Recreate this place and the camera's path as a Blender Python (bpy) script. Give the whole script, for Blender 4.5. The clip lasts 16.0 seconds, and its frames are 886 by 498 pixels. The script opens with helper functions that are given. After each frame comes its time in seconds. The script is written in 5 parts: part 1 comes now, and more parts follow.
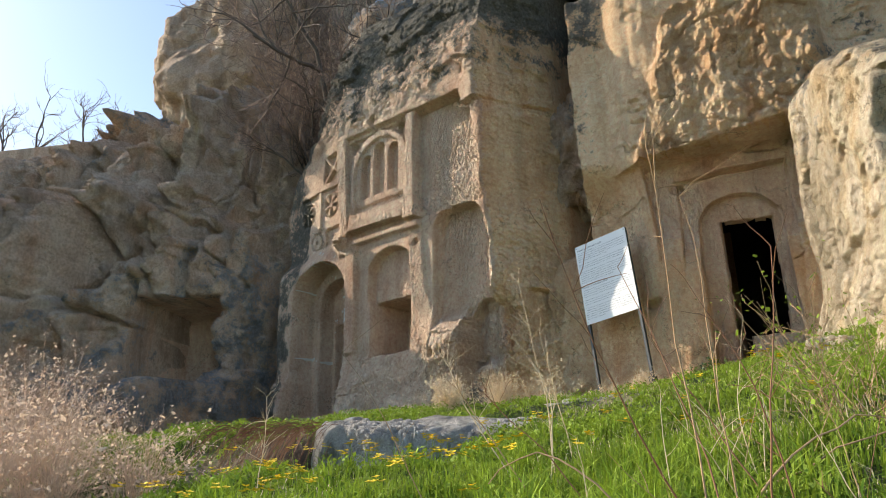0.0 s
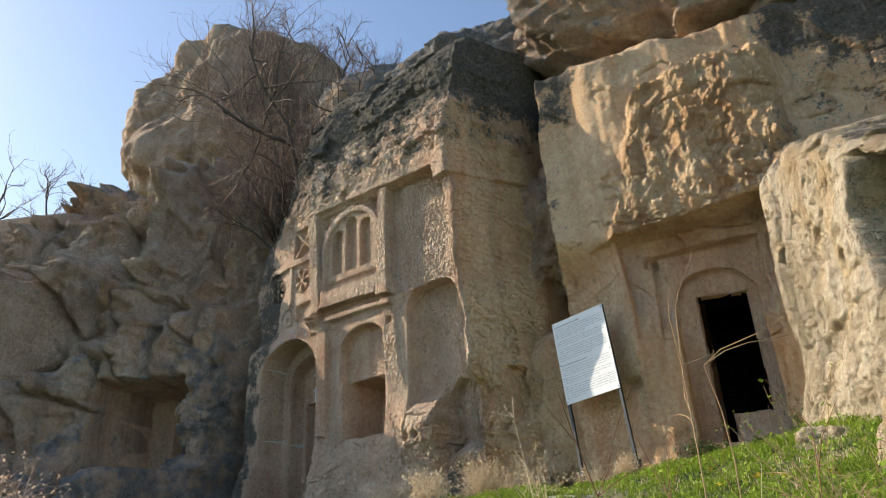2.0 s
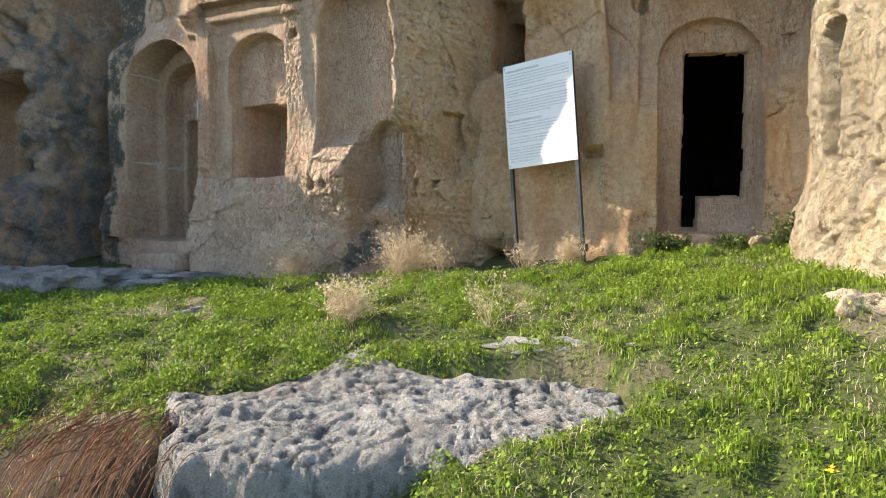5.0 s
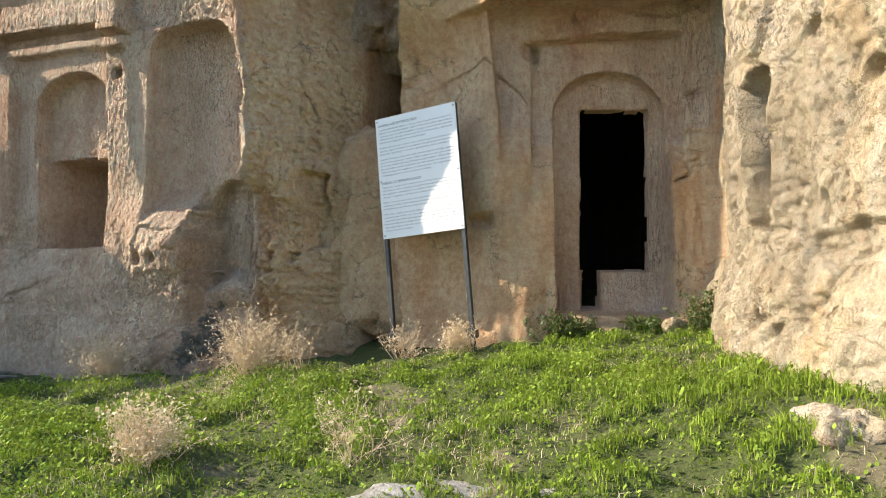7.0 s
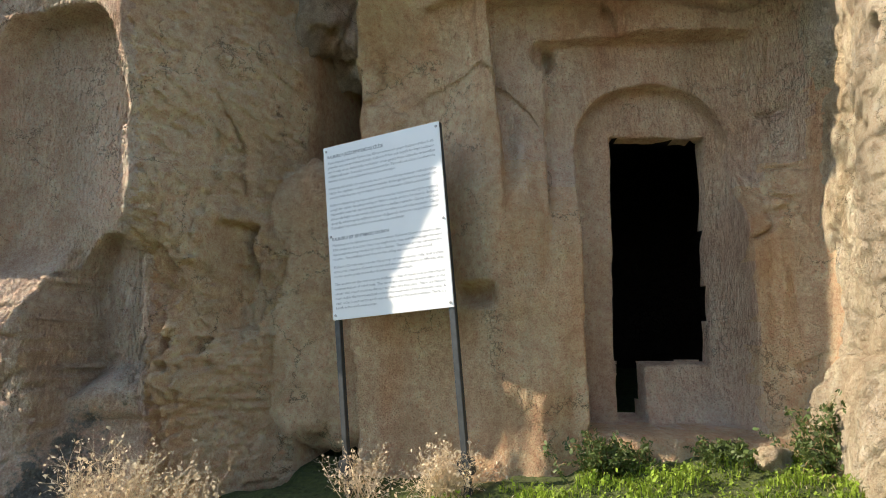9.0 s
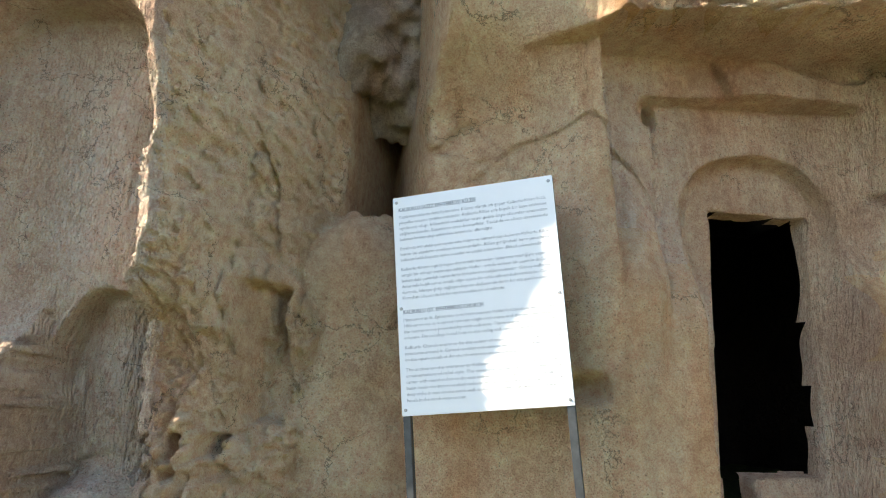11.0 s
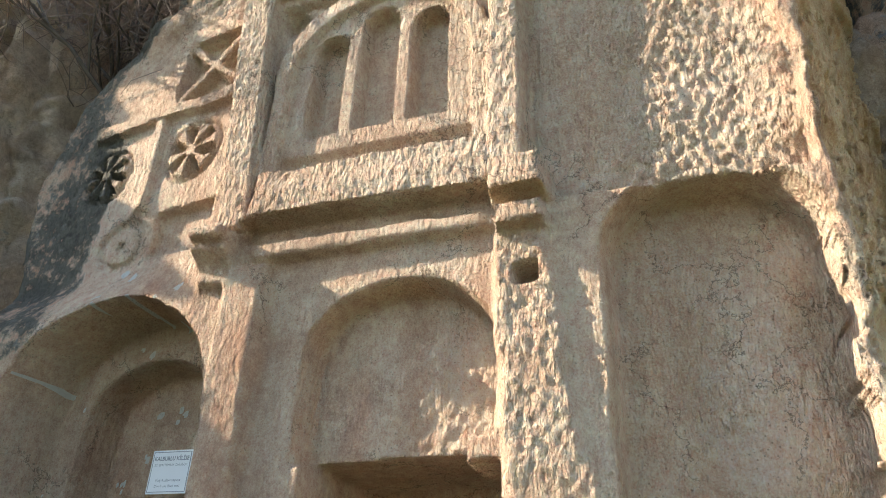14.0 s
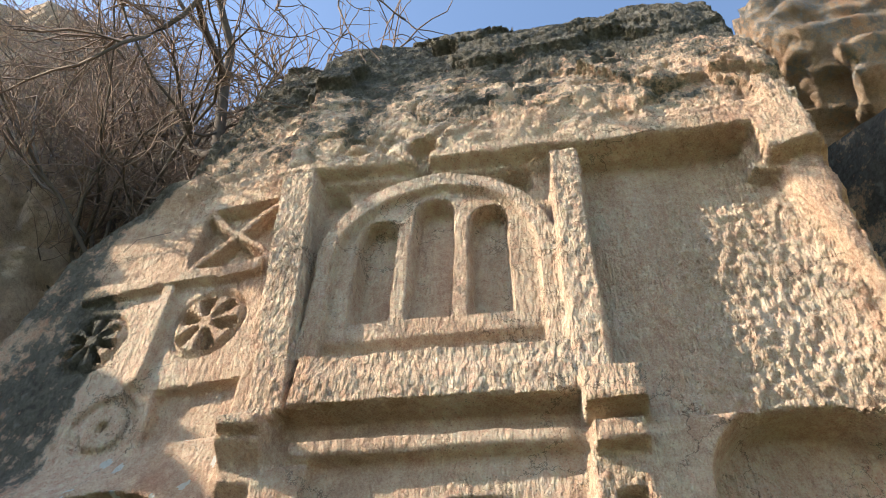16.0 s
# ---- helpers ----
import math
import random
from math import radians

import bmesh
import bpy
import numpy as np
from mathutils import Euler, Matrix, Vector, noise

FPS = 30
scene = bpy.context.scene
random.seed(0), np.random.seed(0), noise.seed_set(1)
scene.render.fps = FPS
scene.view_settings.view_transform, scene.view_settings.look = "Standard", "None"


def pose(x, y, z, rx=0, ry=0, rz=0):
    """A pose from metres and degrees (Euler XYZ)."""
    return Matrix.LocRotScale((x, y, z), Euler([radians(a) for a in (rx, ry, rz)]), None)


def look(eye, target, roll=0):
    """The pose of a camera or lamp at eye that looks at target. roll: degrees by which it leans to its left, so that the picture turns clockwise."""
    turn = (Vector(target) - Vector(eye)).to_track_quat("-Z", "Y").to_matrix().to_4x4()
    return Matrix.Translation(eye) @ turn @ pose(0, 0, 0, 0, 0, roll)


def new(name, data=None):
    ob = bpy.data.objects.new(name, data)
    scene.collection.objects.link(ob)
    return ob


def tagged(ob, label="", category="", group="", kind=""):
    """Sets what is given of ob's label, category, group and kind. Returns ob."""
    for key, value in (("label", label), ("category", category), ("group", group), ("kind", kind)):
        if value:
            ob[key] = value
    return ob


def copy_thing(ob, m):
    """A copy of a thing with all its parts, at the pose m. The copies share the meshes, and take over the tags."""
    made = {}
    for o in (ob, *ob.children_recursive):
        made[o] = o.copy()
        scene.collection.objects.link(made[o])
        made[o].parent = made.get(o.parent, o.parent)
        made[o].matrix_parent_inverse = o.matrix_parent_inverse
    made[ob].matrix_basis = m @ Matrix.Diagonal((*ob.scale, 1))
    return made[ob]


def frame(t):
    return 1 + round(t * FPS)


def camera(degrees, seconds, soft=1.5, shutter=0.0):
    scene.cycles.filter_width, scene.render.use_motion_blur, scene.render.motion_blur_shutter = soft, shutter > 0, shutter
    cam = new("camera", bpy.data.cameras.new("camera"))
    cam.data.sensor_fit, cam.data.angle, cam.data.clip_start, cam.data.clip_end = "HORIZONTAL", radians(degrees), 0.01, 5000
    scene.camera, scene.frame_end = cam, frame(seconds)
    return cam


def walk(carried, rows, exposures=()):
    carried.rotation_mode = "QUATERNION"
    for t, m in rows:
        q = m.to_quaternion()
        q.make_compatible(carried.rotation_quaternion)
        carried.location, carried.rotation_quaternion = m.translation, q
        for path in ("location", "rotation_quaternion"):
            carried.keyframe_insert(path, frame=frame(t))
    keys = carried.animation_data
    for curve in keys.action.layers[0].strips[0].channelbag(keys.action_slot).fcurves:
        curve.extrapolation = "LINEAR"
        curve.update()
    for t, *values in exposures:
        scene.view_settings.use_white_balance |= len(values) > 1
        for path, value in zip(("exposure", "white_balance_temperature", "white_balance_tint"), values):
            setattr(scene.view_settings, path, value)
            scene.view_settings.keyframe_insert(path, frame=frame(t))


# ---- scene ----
cam = camera(64.7, 16.0, 1.0)
# seconds, place in metres, turn in degrees
ROWS = [
    (0.0, 0.019, 0.066, 1.172, 107.56, 1.03, 0.47),
    (0.5, 0.082, 0.111, 1.226, 111.0, 2.87, 1.98),
    (1.0, -0.018, 0.079, 1.219, 112.39, 2.47, 2.32),
    (1.5, -0.119, 0.035, 1.267, 112.74, 2.4, 2.22),
    (2.0, -0.036, 0.155, 1.471, 112.49, 2.61, -1.55),
    (2.5, 0.05, 0.453, 1.628, 111.73, 0.49, -6.7),
    (3.0, 0.104, 0.789, 2.017, 97.21, 2.74, -8.98),
    (3.2, 0.118, 0.972, 2.126, 93.44, 0.66, -8.82),
    (5.3, -0.33, 2.154, 2.682, 86.48, -0.92, -11.49),
    (5.5, -0.359, 2.294, 2.701, 87.26, -0.97, -12.24),
    (6.0, -0.386, 2.619, 2.797, 89.73, -0.8, -16.19),
    (6.5, -0.085, 2.953, 2.798, 90.91, -0.29, -18.75),
    (7.0, 0.209, 3.282, 2.782, 91.86, -0.48, -20.27),
    (7.5, 0.505, 3.757, 2.799, 92.41, -0.43, -20.63),
    (8.0, 0.809, 4.368, 2.785, 92.28, -0.49, -20.62),
    (8.2, 0.863, 4.558, 2.852, 92.62, -0.27, -20.49),
    (10.3, 0.507, 6.165, 3.205, 100.6, -1.59, -29.73),
    (10.5, 0.398, 6.261, 3.208, 101.01, -1.99, -29.94),
    (11.0, 0.178, 6.604, 3.193, 102.0, -2.07, -32.73),
    (11.5, -0.04, 7.061, 3.27, 106.22, -2.05, -33.0),
    (12.0, -0.353, 7.419, 3.325, 114.49, -1.73, -30.48),
    (12.5, -0.736, 7.666, 3.297, 115.85, -1.69, -26.52),
    (13.0, -1.272, 7.94, 3.28, 115.74, -1.33, -20.49),
    (13.5, -1.596, 8.065, 3.285, 117.19, -2.03, -20.89),
    (14.0, -1.891, 8.329, 3.25, 118.41, -1.85, -21.6),
    (14.5, -2.154, 8.681, 3.312, 118.05, -1.55, -21.36),
    (15.0, -2.447, 8.861, 3.409, 125.9, -2.08, -21.93),
    (15.5, -2.606, 8.967, 3.422, 131.8, -2.34, -29.71),
    (16.0, -2.59, 8.991, 3.419, 134.99, -1.58, -31.5),
]
EXPOSURES = [(0.0, 0.72), (1.5, 0.5), (2.5, 0.68), (3.0, 1.05), (5.5, 1.02), (7.0, 1.0), (8.0, 0.75), (10.5, 1.3), (11.0, 1.45), (12.5, 1.35), (14.5, 1.48), (16.0, 1.25)]
walk(cam, [(t, pose(x, y, z, rx, ry, rz)) for t, x, y, z, rx, ry, rz in ROWS], EXPOSURES)

# ---- light ----
SUN_AZ, SUN_EL = radians(-66.3), radians(31.0)
sun_from = Vector((math.sin(SUN_AZ) * math.cos(SUN_EL), math.cos(SUN_AZ) * math.cos(SUN_EL), math.sin(SUN_EL)))
world = bpy.data.worlds.new("sky")
scene.world = world
world.use_nodes = True
wn = world.node_tree
sky = wn.nodes.new("ShaderNodeTexSky")
sky.sky_type, sky.sun_disc = "NISHITA", False
sky.sun_elevation, sky.sun_rotation = SUN_EL, SUN_AZ % (2 * math.pi)
sky.air_density, sky.dust_density, sky.ozone_density = 1.0, 0.7, 1.2
wn.links.new(sky.outputs[0], wn.nodes["Background"].inputs[0])
wn.nodes["Background"].inputs[1].default_value = 0.15
sun = new("sun", bpy.data.lights.new("sun", "SUN"))
sun.data.energy, sun.data.angle, sun.data.color = 4.9, radians(0.6), (1.0, 0.86, 0.68)
sun.matrix_world = look(sun_from * 60, (0, 0, 0))

# ---- materials ----
def material(name):
    m = bpy.data.materials.new(name)
    m.use_nodes = True
    n = m.node_tree.nodes
    return m, m.node_tree, n, n["Principled BSDF"]


def add(tree, kind, **values):
    node = tree.nodes.new(kind)
    for key, value in values.items():
        node.inputs[key.replace("_", " ")].default_value = value
    return node


def noise_node(tree, coords, scale, detail=6.0, rough=0.6, stretch=None):
    node = add(tree, "ShaderNodeTexNoise", Scale=scale, Detail=detail, Roughness=rough)
    if stretch:
        mp = add(tree, "ShaderNodeMapping", Scale=stretch)
        tree.links.new(coords, mp.inputs[0])
        coords = mp.outputs[0]
    tree.links.new(coords, node.inputs["Vector"])
    return node.outputs["Fac"]


def ramp(tree, fac, *stops):
    node = tree.nodes.new("ShaderNodeValToRGB")
    while len(node.color_ramp.elements) < len(stops):
        node.color_ramp.elements.new(0.5)
    for e, (at, c) in zip(node.color_ramp.elements, stops):
        e.position, e.color = at, (*c, 1) if len(c) == 3 else (c[0],) * 3 + (1,)
    tree.links.new(fac, node.inputs[0])
    return node.outputs[0]


def mix(tree, fac, a, b, how="MIX"):
    node = tree.nodes.new("ShaderNodeMix")
    node.data_type, node.blend_type = "RGBA", how
    for socket, value in ((node.inputs[0], fac), (node.inputs[6], a), (node.inputs[7], b)):
        if isinstance(value, (float, int)):
            socket.default_value = value
        elif isinstance(value, tuple):
            socket.default_value = (*value, 1)
        else:
            tree.links.new(value, socket)
    return node.outputs[2]


def maths(tree, how, a, b):
    node = tree.nodes.new("ShaderNodeMath")
    node.operation = how
    for socket, value in zip(node.inputs, (a, b)):
        if isinstance(value, (float, int)):
            socket.default_value = value
        else:
            tree.links.new(value, socket)
    return node.outputs[0]


def bump(tree, bsdf, *layers):
    last = None
    for height, dist, strength in layers:
        node = add(tree, "ShaderNodeBump", Strength=strength, Distance=dist)
        tree.links.new(height, node.inputs["Height"])
        if last:
            tree.links.new(last, node.inputs["Normal"])
        last = node.outputs[0]
    tree.links.new(last, bsdf.inputs["Normal"])


def rock_material(name, pale, tan, rust, grey, crust_bias=0.0, chisel=0.0, rough_bump=1.0, spots=0.4, stain=0.55):
    """Tuff: tan ground, rust stains, pale wear, and dark grey where the vertex attribute says so: lichen, and shade
    painted into a hollow.
    """
    m, t, n, b = material(name)
    co = n.new("ShaderNodeTexCoord").outputs["Object"]
    big = noise_node(t, co, 0.55, 5, 0.55)
    mid = noise_node(t, co, 2.6, 7, 0.65)
    fine = noise_node(t, co, 17.0, 8, 0.7)
    grit = noise_node(t, co, 95.0, 4, 0.7)
    streak = noise_node(t, co, 1.0, 6, 0.6, (2.6, 2.6, 0.28))
    col = mix(t, ramp(t, big, (0.36, (0,)), (0.66, (1,))), tan, pale)
    col = mix(t, ramp(t, streak, (0.5, (0,)), (0.72, (0.75,))), col, rust)
    col = mix(t, ramp(t, mid, (0.42, (0,)), (0.68, (0.6,))), col, tuple(min(1, c * 1.22) for c in pale))
    col = mix(t, 0.55, col, ramp(t, fine, (0.28, (0.30,)), (0.66, (0.92,))), "OVERLAY")
    col = mix(t, 0.40, col, ramp(t, grit, (0.32, (0.22,)), (0.66, (0.84,))), "OVERLAY")
    run = noise_node(t, co, 0.8, 7, 0.62, (1.9, 1.9, 0.22))
    blot = noise_node(t, co, 1.15, 8, 0.7)
    col = mix(t, maths(t, "MULTIPLY", ramp(t, run, (0.50, (0,)), (0.66, (1,))), stain), col, tuple(c * 0.42 for c in tan))
    col = mix(t, ramp(t, blot, (0.54, (0,)), (0.64, (stain * 0.8,))), col, (tan[0] * 0.62, tan[1] * 0.56, tan[2] * 0.50))
    # small dark pores and fine crack lines
    pore = add(t, "ShaderNodeTexVoronoi", Scale=34.0)
    t.links.new(co, pore.inputs["Vector"])
    line = add(t, "ShaderNodeTexVoronoi", Scale=1.7)
    line.feature = "DISTANCE_TO_EDGE"
    bent = n.new("ShaderNodeVectorMath")
    bent.operation = "ADD"
    wob = add(t, "ShaderNodeTexNoise", Scale=2.2, Detail=7.0, Roughness=0.65)
    t.links.new(co, wob.inputs["Vector"])
    half = n.new("ShaderNodeVectorMath")
    half.operation = "SCALE"
    half.inputs["Scale"].default_value = 0.9
    t.links.new(wob.outputs["Color"], half.inputs[0])
    t.links.new(co, bent.inputs[0])
    t.links.new(half.outputs[0], bent.inputs[1])
    t.links.new(bent.outputs[0], line.inputs["Vector"])
    some = ramp(t, noise_node(t, co, 1.3, 3, 0.5), (0.50, (0,)), (0.58, (1,)))
    crack = maths(t, "MULTIPLY", ramp(t, line.outputs["Distance"], (0.0, (1,)), (0.012, (0,))), some)
    dots = maths(t, "MULTIPLY", ramp(t, pore.outputs["Distance"], (0.10, (1,)), (0.2, (0,))), ramp(t, mid, (0.40, (0,)), (0.56, (1,))))
    col = mix(t, maths(t, "MULTIPLY", dots, 0.5), col, tuple(c * 0.35 for c in tan))
    col = mix(t, maths(t, "MULTIPLY", crack, 0.75), col, tuple(c * 0.22 for c in tan))
    at = n.new("ShaderNodeAttribute")
    at.attribute_name = "crust_and_shade"
    fac = maths(t, "ADD", maths(t, "ADD", at.outputs["Fac"], crust_bias), maths(t, "MULTIPLY", maths(t, "SUBTRACT", mid, 0.5), 2.2))
    fac = maths(t, "ADD", fac, maths(t, "MULTIPLY", maths(t, "SUBTRACT", fine, 0.5), 1.6))
    crust_and_shade = mix(t, ramp(t, fine, (0.40, (0,)), (0.62, (1,))), tuple(c * 0.55 for c in grey), tuple(c * 1.12 for c in grey))
    crust_and_shade = mix(t, ramp(t, noise_node(t, co, 7.0, 5, 0.6), (0.6, (0,)), (0.7, (spots,))), crust_and_shade, (0.42, 0.42, 0.38))
    col = mix(t, ramp(t, fac, (0.45, (0,)), (0.75, (1,))), col, crust_and_shade)
    col = mix(t, maths(t, "LESS_THAN", at.outputs["Fac"], -1.5), col, (0.78, 0.76, 0.70))
    t.links.new(col, b.inputs["Base Color"])
    b.inputs["Roughness"].default_value = 0.93
    b.inputs["Specular IOR Level"].default_value = 0.15
    vor = add(t, "ShaderNodeTexVoronoi", Scale=13.0)
    t.links.new(co, vor.inputs["Vector"])
    pit = ramp(t, vor.outputs["Distance"], (0.0, (0,)), (0.22, (1,)))
    layers = [(mid, 0.10 * rough_bump, 0.6), (fine, 0.06 * rough_bump, 1.0), (grit, 0.022, 1.0), (pit, 0.02, 0.4), (maths(t, "MULTIPLY", crack, -1.0), 0.02, 0.8), (maths(t, "MULTIPLY", dots, -1.0), 0.012, 0.8)]
    if chisel:
        ch = noise_node(t, co, 26.0, 3, 0.55, (1.5, 1.5, 0.6))
        layers.append((ch, 0.06 * chisel, 1.0))
    bump(t, b, *layers)
    return m


TUFF = rock_material("carved_tuff", (0.730, 0.506, 0.370), (0.568, 0.372, 0.262), (0.539, 0.272, 0.171), (0.185, 0.172, 0.142), chisel=0.4, stain=0.28)
TUFF_TOOLED = rock_material("tooled_tuff", (0.766, 0.533, 0.393), (0.623, 0.411, 0.291), (0.574, 0.300, 0.194), (0.180, 0.168, 0.140), chisel=1.0, stain=0.25)
CLIFF = rock_material("weathered_cliff", (0.560, 0.430, 0.325), (0.430, 0.320, 0.235), (0.430, 0.245, 0.145), (0.290, 0.292, 0.292), rough_bump=1.6, spots=0.25)
OCHRE = rock_material("ochre_cliff", (0.760, 0.505, 0.325), (0.640, 0.395, 0.237), (0.600, 0.275, 0.140), (0.170, 0.152, 0.128), rough_bump=0.7, stain=0.35)
RUSTY = rock_material("fresh_broken_ochre", (0.700, 0.470, 0.300), (0.620, 0.370, 0.205), (0.620, 0.270, 0.110), (0.200, 0.180, 0.155), rough_bump=1.5)
PALE = rock_material("sunlit_pale_rock", (0.690, 0.560, 0.410), (0.560, 0.430, 0.290), (0.520, 0.330, 0.160), (0.235, 0.212, 0.175), rough_bump=1.5)
# near-black tuff: the chambers' unlit dark is put into the wall colour
SHADE_TUFF = rock_material("shade_darkened_tuff", (0.060, 0.048, 0.040), (0.045, 0.036, 0.030), (0.050, 0.032, 0.024), (0.030, 0.030, 0.028))
SLAB = rock_material("grey_slab", (0.570, 0.547, 0.513), (0.456, 0.433, 0.399), (0.433, 0.376, 0.308), (0.274, 0.268, 0.251), crust_bias=0.25, rough_bump=2.2)


def soil_material():
    m, t, n, b = material("turf_soil")
    co = n.new("ShaderNodeTexCoord").outputs["Object"]
    a, f = noise_node(t, co, 0.9, 6, 0.6), noise_node(t, co, 24.0, 8, 0.7)
    col = mix(t, ramp(t, f, (0.35, (0,)), (0.65, (1,))), (0.045, 0.06, 0.016), (0.115, 0.145, 0.035))
    col = mix(t, ramp(t, a, (0.60, (0,)), (0.72, (0.6,))), col, (0.20, 0.16, 0.09))
    at = n.new("ShaderNodeAttribute")
    at.attribute_name = "crust_and_shade"
    col = mix(t, at.outputs["Fac"], col, mix(t, f, (0.16, 0.12, 0.08), (0.40, 0.33, 0.23)))
    col = mix(t, ramp(t, at.outputs["Fac"], (0.55, (0,)), (0.95, (1,))), col, mix(t, f, (0.03, 0.022, 0.015), (0.13, 0.085, 0.05)))
    t.links.new(col, b.inputs["Base Color"])
    b.inputs["Roughness"].default_value = 0.95
    bump(t, b, (f, 0.04, 0.9))
    return m


SOIL = soil_material()


def simple(name, color, rough=0.8, spread=0.25, scale=30.0, metal=0.0, island=False, trans=0.0):
    m, t, n, b = material(name)
    co = n.new("ShaderNodeTexCoord").outputs["Object"]
    f = noise_node(t, co, scale, 5, 0.6)
    if island:
        g = n.new("ShaderNodeNewGeometry")
        f = maths(t, "ADD", maths(t, "MULTIPLY", f, 0.55), maths(t, "MULTIPLY", g.outputs["Random Per Island"], 0.45))
    lo, hi = tuple(c * (1 - spread) for c in color), tuple(min(1, c * (1 + spread)) for c in color)
    t.links.new(mix(t, ramp(t, f, (0.25, (0,)), (0.75, (1,))), lo, hi), b.inputs["Base Color"])
    b.inputs["Roughness"].default_value, b.inputs["Metallic"].default_value = rough, metal
    if trans:
        tr = n.new("ShaderNodeBsdfTranslucent")
        tr.inputs[0].default_value = (*[min(1, c * 1.5) for c in color], 1)
        ms = n.new("ShaderNodeMixShader")
        ms.inputs[0].default_value = trans
        t.links.new(b.outputs[0], ms.inputs[1])
        t.links.new(tr.outputs[0], ms.inputs[2])
        t.links.new(ms.outputs[0], n["Material Output"].inputs[0])
    return m


GRASS = simple("grass_blade", (0.205, 0.290, 0.026), 0.85, 0.65, 2.0, island=True, trans=0.28)
CLOVER = simple("low_leaf", (0.185, 0.265, 0.028), 0.85, 0.7, 2.0, island=True, trans=0.22)
WEED = simple("dark_weed_leaf", (0.075, 0.11, 0.025), 0.6, 0.4, 2.0, island=True, trans=0.2)
STRAW = simple("straw", (0.68, 0.56, 0.40), 0.8, 0.3, 3.0, island=True, trans=0.25)
PINK = simple("pinkish_straw", (0.60, 0.47, 0.37), 0.8, 0.3, 3.0, island=True, trans=0.3)
STALK = simple("dry_stalk", (0.40, 0.26, 0.14), 0.8, 0.3)
REDROOT = simple("red_root", (0.24, 0.115, 0.06), 0.85, 0.35, 8.0, island=True)
BARK = simple("grey_bark", (0.10, 0.08, 0.065), 0.9, 0.35, 12.0)
TWIG = simple("twig_bark", (0.21, 0.15, 0.12), 0.9, 0.35, 6.0)
PETAL = simple("yellow_petal", (0.85, 0.62, 0.02), 0.5, 0.12)
PANEL = simple("white_sign_face", (0.82, 0.84, 0.86), 0.35, 0.02, 6.0)
INK = simple("grey_print", (0.27, 0.29, 0.32), 0.6, 0.1)
STEEL = simple("dark_steel", (0.07, 0.075, 0.08), 0.45, 0.3, 20.0, metal=0.6)
SCREW = simple("zinc_screw", (0.4, 0.4, 0.4), 0.35, 0.1, metal=0.9)

# ---- numeric noise and meshing ----
def lattice(ix, iy, iz):
    h = (ix * 374761393 + iy * 668265263 + iz * 2147483647 + 1013904223) & 0x7FFFFFFF
    h = ((h ^ (h >> 13)) * 1274126177) & 0x7FFFFFFF
    return ((h ^ (h >> 16)) & 0xFFFF) / 65535.0


def value_noise(x, y, z):
    x, y, z = np.broadcast_arrays(np.asarray(x, float), y, z)
    fx, fy, fz = np.floor(x), np.floor(y), np.floor(z)
    ix, iy, iz = fx.astype(np.int64), fy.astype(np.int64), fz.astype(np.int64)
    tx, ty, tz = [(v * v * (3 - 2 * v)) for v in (x - fx, y - fy, z - fz)]
    out = 0
    for dx in (0, 1):
        for dy in (0, 1):
            for dz in (0, 1):
                w = (tx if dx else 1 - tx) * (ty if dy else 1 - ty) * (tz if dz else 1 - tz)
                out = out + w * lattice(ix + dx, iy + dy, iz + dz)
    return out * 2 - 1


def fbm(x, y, z=0.0, octaves=4, gain=0.5, seed=0.0):
    total, amp = 0, 1.0
    for k in range(octaves):
        s = 2.03 ** k
        total = total + amp * value_noise(x * s + 17.3 * k + seed, np.asarray(y) * s + 31.7 * k - seed, np.asarray(z) * s + 5.1 * k)
        amp *= gain
    return total


def step(x, edge, soft):
    v = np.clip((x - edge) / soft + 0.5, 0, 1)
    return v * v * (3 - 2 * v)


def box(u, z, u0, u1, z0, z1, soft=0.03):
    return step(u, u0, soft) * step(-u, -u1, soft) * step(z, z0, soft) * step(-z, -z1, soft)


def arch(u, z, c, half, z0, apex, soft=0.03, flat=1.0):
    """An upright opening with a round head. flat: height of the head over its half width."""
    spring = apex - half * flat
    r = np.sqrt(((u - c) / half) ** 2 + (np.maximum(z - spring, 0) / (half * flat)) ** 2)
    return step(-r * half, -half, soft) * step(z, z0, soft)


def disc(u, z, c, h, r, soft=0.03):
    return step(-np.hypot(u - c, z - h), -r, soft)


def cracks(u, z, seed, su=0.9, sz=0.9, thin=0.045):
    """Thin broken crack lines, 0 to 1."""
    n = np.abs(fbm(u * su, z * sz, seed, 4, 0.55))
    return step(thin - n, 0, thin) * step(fbm(u * 0.9, z * 0.9, seed + 40.0, 2), 0.05, 0.25)


